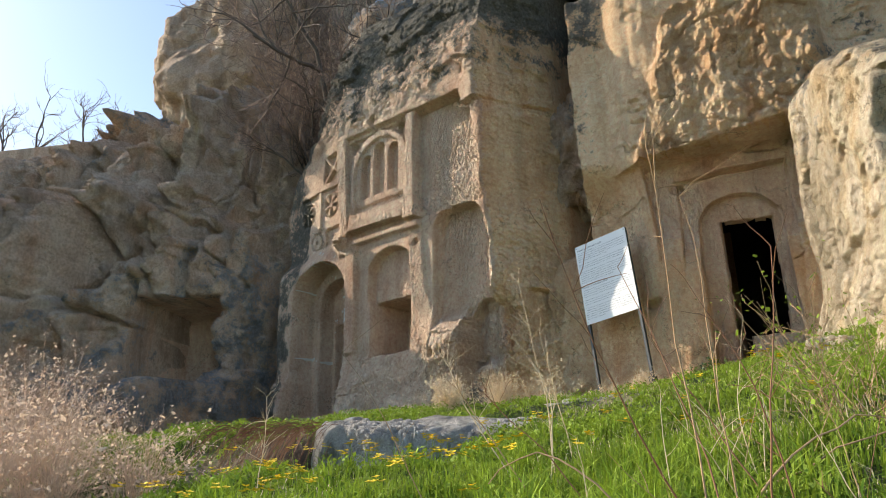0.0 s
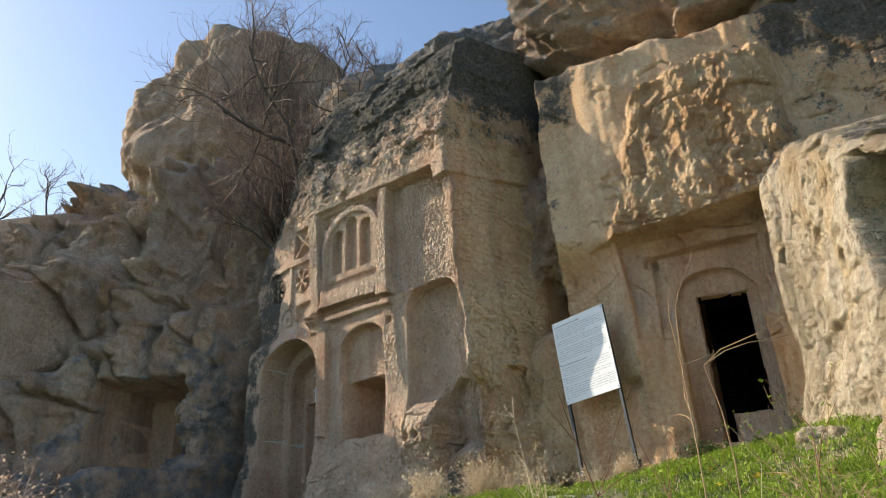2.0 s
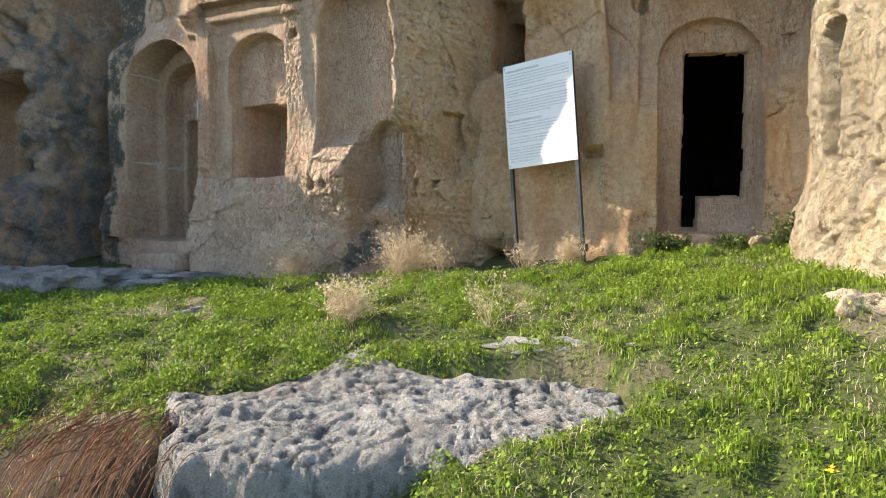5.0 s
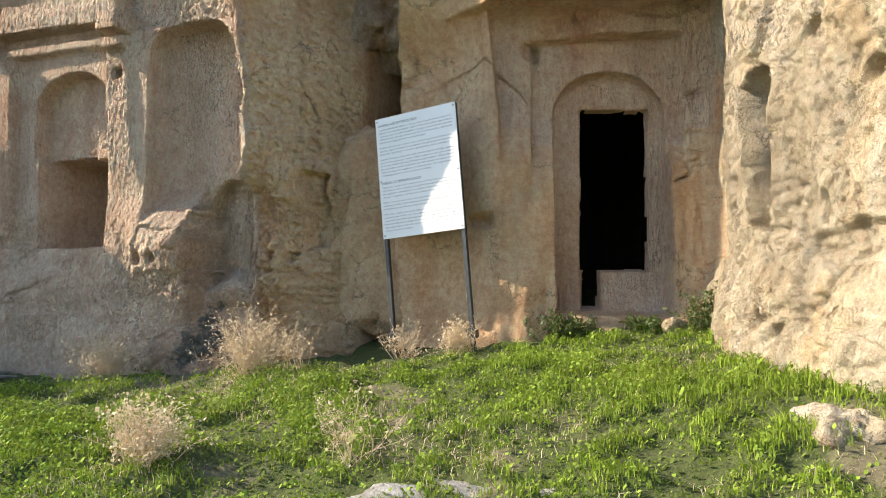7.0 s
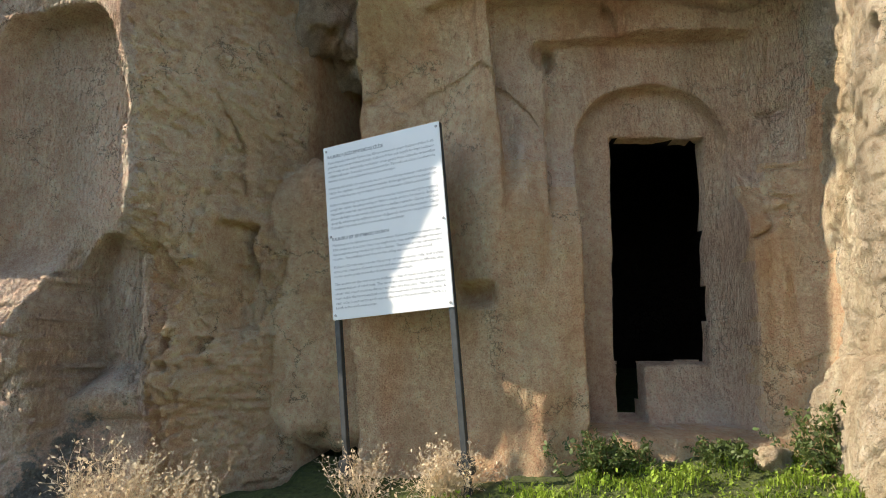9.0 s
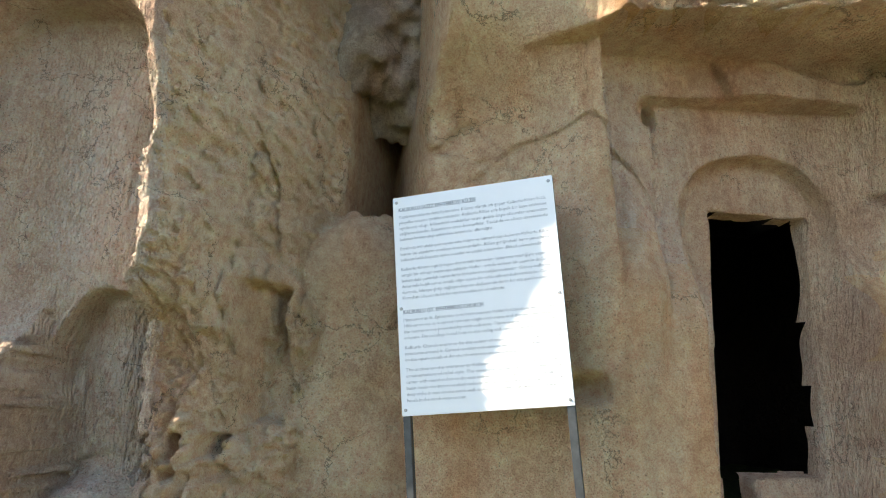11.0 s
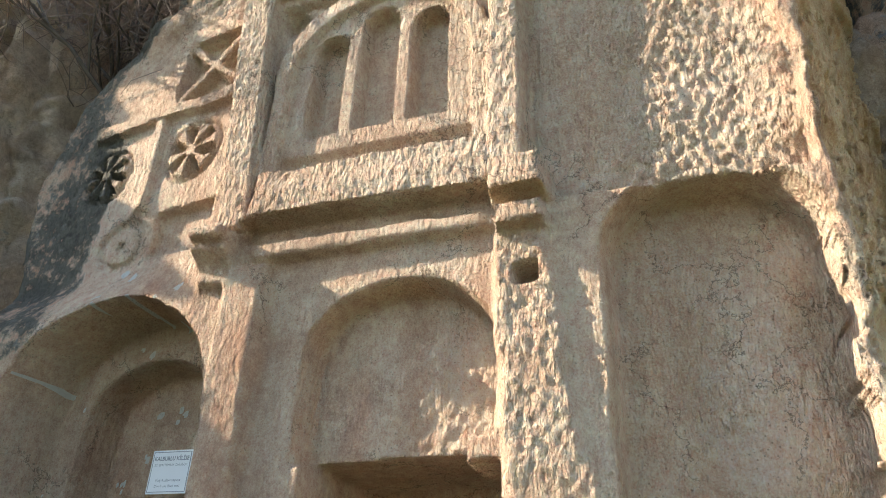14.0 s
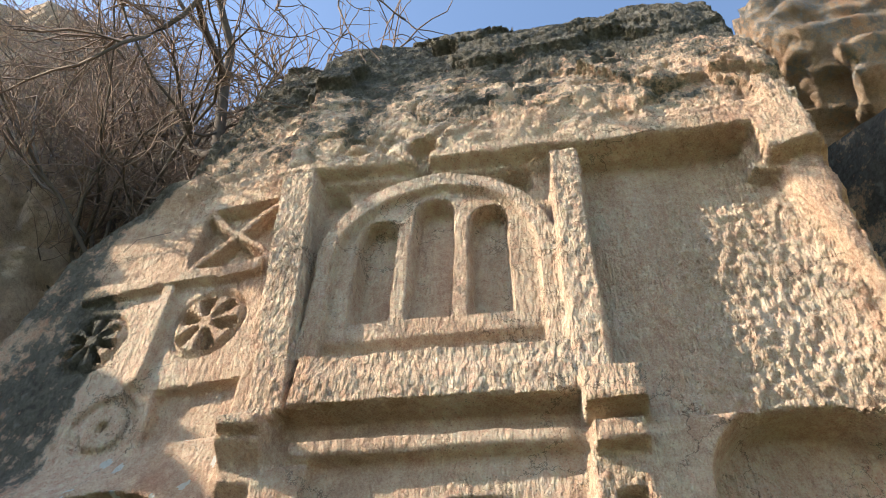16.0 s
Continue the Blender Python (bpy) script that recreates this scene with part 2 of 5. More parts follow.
def facets(u, v, seed, scale=1.0, tilt=0.8, warp=0.18):
    """Broken rock: every cell is a tilted flat of its own. Gives the height, about -1 to 1, and the closeness to a joint, 0 to 1."""
    x = u * scale + warp * fbm(u * scale * 1.7, v * scale * 1.7, seed, 3)
    y = v * scale + warp * fbm(u * scale * 1.7, v * scale * 1.7, seed + 50.0, 3)
    fx, fy = np.floor(x).astype(np.int64), np.floor(y).astype(np.int64)
    k = int(seed * 7) % 9973
    best, second, value = np.full(x.shape, 9.0), np.full(x.shape, 9.0), np.zeros(x.shape)
    for dx in (-1, 0, 1):
        for dy in (-1, 0, 1):
            cx, cy = fx + dx, fy + dy
            px, py = x - cx - lattice(cx, cy, k + 1), y - cy - lattice(cx, cy, k + 2)
            d = np.hypot(px, py)
            h = lattice(cx, cy, k + 3) * 2 - 1 + tilt * ((lattice(cx, cy, k + 4) * 2 - 1) * px + (lattice(cx, cy, k + 5) * 2 - 1) * py)
            near = d < best
            second = np.where(near, best, np.minimum(second, d))
            value, best = np.where(near, h, value), np.where(near, d, best)
    return value, np.clip(1 - (second - best) / 0.10, 0, 1)


def lerp(a, b, m):
    return a + (b - a) * m


def knots(x, pairs):
    return np.interp(x, [p[0] for p in pairs], [p[1] for p in pairs])


def mesh_object(name, verts, faces, mat, parent=None, crust_and_shade=None, smooth=True):
    """verts (n, 3), faces (m, 3 or 4): one mesh object."""
    verts, faces = np.asarray(verts, np.float32), np.asarray(faces, np.int32)
    me = bpy.data.meshes.new(name)
    k = faces.shape[1]
    me.vertices.add(len(verts))
    me.vertices.foreach_set("co", verts.ravel())
    me.loops.add(faces.size)
    me.loops.foreach_set("vertex_index", faces.ravel())
    me.polygons.add(len(faces))
    me.polygons.foreach_set("loop_start", np.arange(0, faces.size, k, dtype=np.int32))
    me.update(calc_edges=True)
    if smooth:
        me.polygons.foreach_set("use_smooth", np.ones(len(faces), bool))
    if crust_and_shade is not None:
        at = me.attributes.new("crust_and_shade", "FLOAT", "POINT")
        at.data.foreach_set("value", np.asarray(crust_and_shade, np.float32).ravel())
    me.materials.append(mat)
    ob = new(name, me)
    if parent:
        ob.parent = parent
    return ob


def sheet(name, verts, mat, crust_and_shade=None, labels=None, parts=(), flip=False):
    """A grid of points (rows, columns, 3) as a mesh. labels: a number for each cell; parts: (number, name, material, label)
    for the cells that become meshes of their own under it."""
    r, c = verts.shape[:2]
    idx = np.arange(r * c).reshape(r, c)
    quads = np.stack([idx[:-1, :-1], idx[:-1, 1:], idx[1:, 1:], idx[1:, :-1]], -1).reshape(-1, 4)
    if flip:
        quads = quads[:, ::-1]
    flat = verts.reshape(-1, 3)
    cr = np.zeros(r * c) if crust_and_shade is None else crust_and_shade.ravel()
    lab = np.zeros(len(quads), int) if labels is None else labels[:-1, :-1].ravel()
    quads, lab = quads[lab >= 0], lab[lab >= 0]

    def piece(nm, sel, mt, parent):
        q = quads[sel]
        used, inv = np.unique(q, return_inverse=True)
        return mesh_object(nm, flat[used], inv.reshape(-1, 4), mt, parent, cr[used])

    base = piece(name, ~np.isin(lab, [p[0] for p in parts]), mat, None)
    for number, nm, mt, label in parts:
        if (lab == number).any():
            ob = piece(nm, lab == number, mt, base)
            if label:
                ob["label"] = label
    return base


def spaced(*stops):
    """Grid lines: (start, spacing), ..., (end, 0)."""
    out = []
    for (a, s), (b, _) in zip(stops, stops[1:]):
        out.append(np.linspace(a, b, max(2, int(round((b - a) / s)) + 1))[:-1])
    return np.concatenate(out + [[stops[-1][0]]])


def wall_points(U, Z, D, along, plane, u_off=0.0):
    """World points of a wall: U along it, Z up, D out of it towards the meadow; plane: its distance from the origin."""
    ax, ay = along
    S = plane - D
    X = ax * (U - u_off) - ay * S
    Y = ay * (U - u_off) + ax * S
    return np.stack([X, Y, Z], -1)


# ---- the carved church front ----
F_DIR = (0.761, -0.649)
C_DIR = (0.911, -0.411)


def church_front():
    u = spaced((-2.9, 0.05), (-2.1, 0.0135), (2.95, 0.012), (3.75, 0.05), (5.2, 0))
    z = spaced((1.0, 0.06), (1.7, 0.0145), (7.45, 0.03), (10.1, 0.06), (11.2, 0))
    U, Z = np.meshgrid(u, z)
    n1, n2 = fbm(U * 0.8, Z * 0.8, 3.0, 4), fbm(U * 3.0, Z * 3.0, 9.0, 4)
    n3 = fbm(U * 44 + 0.5 * n2 + Z * 6, Z * 26, 2.0, 2)
    wob = 0.014
    u_, z_ = U + wob * fbm(U * 4, Z * 4, 1.0, 3), Z + wob * fbm(U * 4, Z * 4, 7.0, 3)
    D = 0.02 * n1 + 0.008 * n2
    lab = np.zeros(U.shape, int)
    # the lower rock swells towards its foot
    D = D + (0.20 - 0.10 * step(U, 1.8, 0.6)) * step(-Z, -2.7 + 0.3 * step(U, 1.8, 0.6), 1.0) + step(-Z, -3.2, 0.8) * (0.035 * n2 + 0.008 * n3 - 0.03 * cracks(U, Z, 210.0, 0.7, 2.2))
    # the bay with the panels leans back towards its outer edge
    bay = step(-u_, 0.36, 0.05) * step(z_, 5.0, 0.5)
    D = lerp(D, -0.06 + 0.12 * (np.clip(U, -2.0, 0) + 0.2) + 0.01 * n2, bay)
    # portal pier and wall between portal and niche
    D = D + 0.05 * box(u_, z_, -0.12, 0.14, 3.1, 5.0, 0.05)
    # tall recessed panel
    panel_r = knots(Z, [(5.0, 2.95), (5.9, 3.0), (6.8, 2.82), (6.85, 2.66), (7.2, 2.66)])
    pm = step(u_, 1.62, 0.03) * step(panel_r - u_, 0, 0.03) * step(z_, 5.2, 0.06) * step(-z_, -7.12, 0.03)
    D = lerp(D, -0.11 + 0.012 * n2 + (0.004 + 0.007 * step(U, 2.05, 0.3)) * n3, pm)
    lab[(pm > 0.5)] = 1
    # left edge of the block
    eL = knots(Z, [(1, -2.0), (4.8, -2.1), (5.5, -2.2), (6.2, -2.2), (6.9, -2.05), (7.3, -1.75), (7.7, -1.35), (8.6, -1.2), (10, -0.9)]) + 0.08 * n1
    # upper frame: pilasters, field, arch band
    D = lerp(D, -0.07, box(u_, z_, -0.1, 1.45, 5.6, 7.12))
    band = arch(u_, z_, 0.70, 0.74, 5.62, 7.11, 0.025, 0.98) - arch(u_, z_, 0.70, 0.62, 5.62, 6.97, 0.025, 0.98)
    band = np.clip(band, 0, 1)
    D = D + 0.10 * band
    lab[band > 0.5] = 2
    inner = arch(u_, z_, 0.70, 0.62, 5.62, 6.97, 0.025, 0.98)
    D = D + 0.045 * inner * step(z_, 5.75, 0.05)
    for k, (a, b, top) in enumerate(((0.22, 0.445, 6.74), (0.55, 0.80, 6.90), (0.91, 1.15, 6.78))):
        wm = arch(u_, z_, (a + b) / 2, (b - a) / 2, 5.91, top, 0.02)
        D = lerp(D, -0.155, wm)
        lab[wm > 0.5] = 3 + k
    left_l, left_r = knots(Z, [(5.2, -0.22), (7.2, -0.40)]), knots(Z, [(5.2, 0.0), (7.2, -0.14)])
    pl = step(u_ - left_l, 0, 0.03) * step(left_r - u_, 0, 0.03) * step(z_, 5.25, 0.04) * step(-z_, -7.2, 0.04)
    D = lerp(D, 0.09 + 0.004 * n3, pl)
    lab[pl > 0.5] = 6
    pr = step(u_ - 1.43, 0, 0.03) * step(1.63 - u_, 0, 0.03) * step(z_, 5.3, 0.04) * step(-z_, -7.16, 0.04)
    D = lerp(D, 0.10 + 0.004 * n3, pr)
    lab[pr > 0.5] = 7
    for c, h, r in ((0.0, 7.0, 0.095), (1.22, 7.03, 0.10)):
        D = D - 0.09 * disc(u_, z_, c, h, r)
    # sill, cornice and lower moulding
    sill = box(u_, z_, 0.0, 1.44, 5.29, 5.61, 0.02)
    D = lerp(D, 0.085 + 0.02 * step(-z_, -5.5, 0.12) + 0.004 * n3, sill)
    lab[sill > 0.5] = 8
    under = box(u_, z_, -0.05, 1.46, 5.15, 5.29, 0.02)
    D = lerp(D, -0.07, under)
    low = box(u_, z_, 0.02, 1.40, 5.05, 5.15, 0.025)
    D = lerp(D, 0.035, low)
    lab[low > 0.5] = 9
    # wall below, with its niche and the cut below it
    D = D - 0.05 * box(u_, z_, 0.14, 1.45, 3.0, 5.05, 0.06)
    n_right = 1.44 + 0.04 * n2
    niche = arch(u_, z_, 0.93, 0.52, 3.94, 4.84, 0.05, 0.75) * step(n_right - u_, 0, 0.04)
    D = lerp(D, -0.24 + 0.006 * n3 + 0.012 * n2, niche)
    cut = box(u_, z_, 0.47, 1.46, 3.0, 3.95, 0.025) * (1 - 0.0 * U)
    D = lerp(D, -0.95, cut)
    lab[cut > 0.5] = 10
    tooth = box(u_, z_, 1.30, 1.50, 3.88, 4.02, 0.03)
    D = lerp(D, -0.03, tooth)
    hollow = arch(u_, z_, 0.80, 0.20, 3.0, 3.42, 0.03)
    D = lerp(D, -1.35, hollow * cut)
    # pilaster below the capital, its hole, capital and corbel
    strip = step(u_ - knots(Z, [(3.5, 1.52), (5.0, 1.45)]), 0, 0.05) * step(knots(Z, [(3.2, 2.0), (4.2, 1.80), (5.0, 1.73)]) - u_, 0, 0.05) * step(z_, 3.75, 0.5) * step(-z_, -5.02, 0.03)
    D = lerp(D, 0.05 + 0.006 * n3, strip)
    lab[strip > 0.6] = 11
    D = lerp(D, -0.12, box(u_, z_, 1.56, 1.67, 4.71, 4.81, 0.02))
    cap = box(u_, z_, 1.46, 1.74, 5.16, 5.36, 0.03)
    D = lerp(D, 0.20 + 0.02 * n2, cap)
    cap2 = box(u_, z_, 1.48, 1.72, 5.00, 5.12, 0.03)
    D = lerp(D, 0.14, cap2)
    lab[(cap > 0.5) | (cap2 > 0.5)] = 12
    corbel = box(u_, z_, -0.30, -0.06, 4.90, 5.22, 0.04)
    D = lerp(D, 0.22 - 0.16 * step(-z_, -5.06, 0.2) * 1.0 - 0.05 * box(u_, z_, -0.4, 0, 5.10, 5.13, 0.02), corbel)
    lab[corbel > 0.5] = 13
    # tall blind niche with a broken foot
    rag = 2.97 + 0.035 * n2 + 0.03 * n3
    rim = 2.45 + 0.03 * n2 + 0.03 * n3 + 0.05 * np.maximum(3.1 - Z, 0)
    beside = step(U - rim, 0, 0.035)
    foot = lerp(3.40 + 0.05 * n2, 2.62 + 0.06 * n2, beside)
    blind = arch(u_, z_, 2.48, 0.50, 2.0, 5.24, 0.05, 0.72) * step(rag - u_, 0, 0.03) * step(z_ - foot, 0, 0.55 - 0.25 * beside)
    D = lerp(D, -0.24 - 0.12 * step(U, 2.2, 0.6) + 0.006 * n3 + 0.012 * n2, blind)
    lab[blind > 0.5] = 14
    # the broken hollow under it: a lip, a smooth scooped back, a darker cavity at its foot
    lid = 3.66 - 0.30 * (np.maximum(2.70 - U, 0) / 0.25) ** 2 + 0.025 * n2
    sc = beside * step(lid - Z, 0, 0.03) * np.clip((2.98 - U) / 0.45, 0, 1) ** 0.8 * step(Z, 2.35, 0.4)
    D = D - 0.22 * sc
    lump, joint = facets(U, Z, 215.0, 2.6, 0.9)
    swell = np.exp(-((U - 2.12) / 0.34) ** 4 - ((Z - 2.98) / 0.42) ** 4)
    D = D + swell * (0.13 + 0.035 * lump + 0.02 * n2 - 0.04 * joint) * (1 - 0.9 * beside)
    D = D - 0.32 * np.exp(-((U - 2.75) / 0.26) ** 2 - ((Z - 2.3) / 0.24) ** 2)
    # the dressed but flaking foot of the wall
    flake, seam = facets(U, Z * 2.2, 218.0, 1.3, 0.7)
    D = D + step(-Z, -2.85, 0.5) * (0.028 * flake - 0.03 * seam * step(n1, 0.0, 0.3))
    for c, h, r in ((1.95, 2.89, 0.055), (2.16, 2.91, 0.04), ):
        D = D - 0.16 * disc(u_, z_, c, h, r, 0.05)
    pegs = 0 * U
    for c in (3.02, 3.15, 3.28):
        pegs = np.maximum(pegs, box(u_, z_, c - 0.028, c + 0.028, 2.84, 2.95, 0.02))
        pegs = np.maximum(pegs, 0.35 * disc(u_, z_, c + 0.02, 2.76, 0.04, 0.05))
    # panels of the bay
    xm = box(u_, z_, -1.02, -0.43, 6.59, 7.16, 0.025)
    a, b = (u_ + 0.725) / 0.295, (z_ - 6.875) / 0.285
    bars = np.clip(step(0.17 - np.abs(a - b), 0, 0.1) + step(0.17 - np.abs(a + b), 0, 0.1), 0, 1)
    D = D - 0.11 * xm * (1 - 0.85 * bars)
    lab[xm > 0.5] = 15
    shelf = step(-u_, 0.42, 0.03) * step(u_, -1.75, 0.05) * step(z_, 6.42, 0.02) * step(-z_, -6.53, 0.02)
    D = D + 0.06 * shelf
    lab[shelf > 0.5] = 16
    mull = box(u_, z_, -1.13, -1.03, 5.66, 6.42, 0.03)
    D = D + 0.05 * mull
    lab[mull > 0.5] = 17
    for k, (c, h, r, n) in enumerate(((-1.53, 6.07, 0.22, 8), (-0.725, 6.08, 0.235, 6))):
        rr, th = np.hypot(u_ - c, z_ - h), np.arctan2(z_ - h, u_ - c) + 0.3
        petal = step(np.cos(th * n) + 0.35 * np.sin(np.pi * np.clip(rr / r, 0, 1)), 0.22, 0.25) * step(rr, 0.055, 0.025) * step(r * 0.86 - rr, 0, 0.02)
        D = D - 0.12 * petal + 0.02 * step(r - rr, 0, 0.02) - 0.03 * step(0.02 - np.abs(rr - r), 0, 0.02)
        lab[rr < r] = 18 + k
    rr = np.hypot(u_ + 1.19, z_ - 5.43)
    D = D - 0.035 * step(0.03 - np.abs(rr - 0.175), 0, 0.02) - 0.09 * step(0.03 - rr, 0, 0.02)
    rp = box(u_, z_, -0.90, -0.38, 5.29, 5.62, 0.025)
    D = D - 0.07 * rp
    lab[rp > 0.5] = 20
    # portal: outer arch, inner arch, doorway
    outer = arch(u_, z_, -0.895, 0.725, 2.1, 4.93, 0.03, 0.85)
    D = lerp(D, -0.50, outer)
    lab[outer > 0.5] = 21
    innerp = arch(u_, z_, -0.92, 0.47, 2.1, 4.70, 0.04, 0.8)
    D = lerp(D, -0.80, innerp)
    lab[innerp > 0.5] = 22
    door = box(u_, z_, -1.28, -0.52, 2.1, 3.90, 0.03)
    D = lerp(D, -0.98, door)
    door_hole = box(u_, z_, -1.12, -0.56, 2.14, 3.84, 0.03)
    D = lerp(D, -1.16, door_hole)
    lab[door_hole > 0.97] = -1
    # steps below the portal
    D = lerp(D, 0.05, box(u_, z_, -1.9, -0.1, 1.2, 2.12, 0.04))
    D = lerp(D, 0.30, box(u_, z_, -1.2, -0.25, 1.2, 1.95, 0.04))
    # crown above the ledge
    top = step(z_ - knots(U, [(-1.6, 7.28), (-0.4, 7.2), (1.5, 7.17), (2.7, 7.12), (2.75, 6.86), (3.3, 6.9)]), 0, 0.03) * step(U, -0.42, 0.1)
    D = lerp(D, 0.13 + 0.07 * n1 + 0.02 * n2, top)
    D = lerp(D, 0.03 + 0.16 * (np.clip(U, -2.0, 0) + 0.2) + 0.08 * n1 + 0.04 * n2, step(Z, 7.3, 0.25) * step(-U, 0.44, 0.06))
    kh = np.clip(disc(u_, z_, 0.60, 7.34, 0.095) + box(u_, z_, 0.56, 0.64, 7.1, 7.3), 0, 1)
    D = D - 0.20 * np.maximum(Z - 7.7, 0) - 0.25 * np.maximum(Z - 9.0, 0) ** 2
    crown = 10.15 - 0.02 * (U - 0.3) ** 2 * step(U, 0.5, 1.0) + 0.22 * n1
    D = D - 2.2 * np.maximum(Z - crown, 0) / 0.35
    D = D + 0.0035 * n3 * step(-Z, -7.3, 0.2) + step(Z, 7.3, 0.2) * (0.007 * n3 + 0.018 * fbm(U * 9, Z * 14, 5.0, 3) - 0.04 * cracks(U, Z, 230.0, 0.9, 2.0) + 0.07 * facets(U, Z * 1.8, 232.0, 1.1, 0.8)[0])
    D = D - 0.13 * kh
    # shoulder faces
    D = D - 1.5 * np.maximum(eL - U, 0) - 2.4 * np.maximum(eL - 0.35 - U, 0)
    turn = 3.02 + 0.03 * n2 * 1.5 + 0.02 * n3
    flank = step(U, 3.12, 0.15)
    D = D - 2.0 * np.maximum(U - turn, 0) + flank * (0.035 * n2 + 0.09 * fbm(U * 5, Z * 0.35, 220.0, 3) - 0.07 * cracks(U * 2, Z, 222.0, 1.6, 0.5, 0.03) - 0.05 * cracks(U, Z, 224.0, 0.8, 2.4, 0.03)) - 0.30 * pegs
    D = D + (0.08 * step(Z, 5.35, 0.3) * step(-Z, -7.6, 0.8) - 0.12 * step(-Z, -4.75, 0.7) - 0.26 * step(-Z, -3.6, 0.2)) * np.exp(-((U - 3.0) / 0.20) ** 2)
    D = D - 0.26 * box(U + 0.02 * n2, Z, 3.33, 3.50, 3.02, 3.78, 0.05)
    D = D - 25.0 * np.maximum(U - 3.68 - 0.04 * n1, 0)
    D = np.maximum(D, -4.5)
    crust_and_shade = -0.45 + 0.97 * step(Z, 7.35, 0.5) + 0.45 * pl + 0.40 * band * step(-U, -0.9, 0.5) + 0.2 * pr * step(Z, 6.0, 1.0) + 1.2 * step(knots(Z, [(1, -1.75), (4.4, -1.70), (4.9, -1.45), (5.3, -1.38), (6.4, -1.42), (6.7, -1.75), (7.3, -1.5), (8, -1.1)]) + 0.1 * n2 - U, 0, 0.3) + 0.75 * step(Z, 8.5, 1.0) - 0.4 * step(U, 3.0, 0.3) * step(-Z, -7.4, 1)
    crust_and_shade = crust_and_shade + 0.75 * np.clip(D - 0.12, 0, 0.06) / 0.06 * step(Z, 4.95, 0.1) * step(-Z, -5.4, 0.1)
    # darker around the outer rosette and at the foot of the broken hollow
    crust_and_shade = crust_and_shade + 0.35 * box(U, Z, -1.75, -1.2, 5.8, 6.4, 0.3) + 1.0 * box(U, Z, 2.45, 3.0, 1.8, 2.6, 0.35)
    lab[(U > turn + 0.02) & (Z < 8.4) & (lab == 0)] = 23
    crust_and_shade = crust_and_shade + 0.45 * step(-Z, -2.35 - 0.15 * n1, 0.4) * step(U, -0.3, 0.4) * step(-U, -2.6, 0.4)
    crust_and_shade = np.where(outer > 0.3, -0.6, crust_and_shade)
    # pale splashes around the portal
    rs = np.random.RandomState(4)
    splash = 0 * U
    for _ in range(46):
        c, h, r = rs.uniform(-1.6, -0.3), rs.uniform(3.0, 5.3), rs.uniform(0.008, 0.03)
        splash = np.maximum(splash, step(-np.hypot((U - c) * rs.uniform(0.7, 1.4), Z - h) + 0.012 * n3, -r, 0.01))
    crust_and_shade = np.where(splash > 0.5, -3.0, crust_and_shade)
    parts = [(1, "tall_panel", TUFF_TOOLED, "tall recessed panel with coarse chisel marks"), (2, "arch_band", TUFF_TOOLED, "carved round arch moulding"),
             (3, "blind_window", TUFF, ""), (4, "blind_window", TUFF, ""), (5, "blind_window", TUFF, ""),
             (6, "pilaster", TUFF_TOOLED, ""), (7, "pilaster", TUFF_TOOLED, ""), (8, "cornice", TUFF_TOOLED, "broad tooled cornice"),
             (9, "moulding", TUFF, ""), (10, "square_recess", TUFF, "deep square recess in shade"), (11, "pilaster", TUFF_TOOLED, "worn lower pilaster with a peg hole"),
             (12, "capital", TUFF_TOOLED, "blackened stepped capital"), (13, "corbel", TUFF, "weathered corbel"), (14, "blind_niche", TUFF_TOOLED, "tall arched blind niche, broken at its foot"),
             (15, "cross_panel", TUFF, "square panel with a carved diagonal cross"), (16, "string_course", TUFF, ""), (17, "mullion", TUFF, ""),
             (18, "rosette", TUFF, "lichen-dark carved wheel rosette"), (19, "rosette", TUFF, "carved wheel rosette"), (20, "square_panel", TUFF, ""),
             (21, "portal_arch", TUFF, "outer arch of the portal"), (22, "portal_arch", TUFF, "inner arch of the portal with a dark doorway"),
             (23, "side_face", OCHRE, "ochre side face beside the crevice")]
    ob = sheet("church_facade", wall_points(U, Z, D, F_DIR, 8.1, 9.1), TUFF, crust_and_shade, lab, parts)
    return tagged(ob, "rock-cut tan tuff church front with carved arches and niches", "rock facade", kind="structure")


church_front()


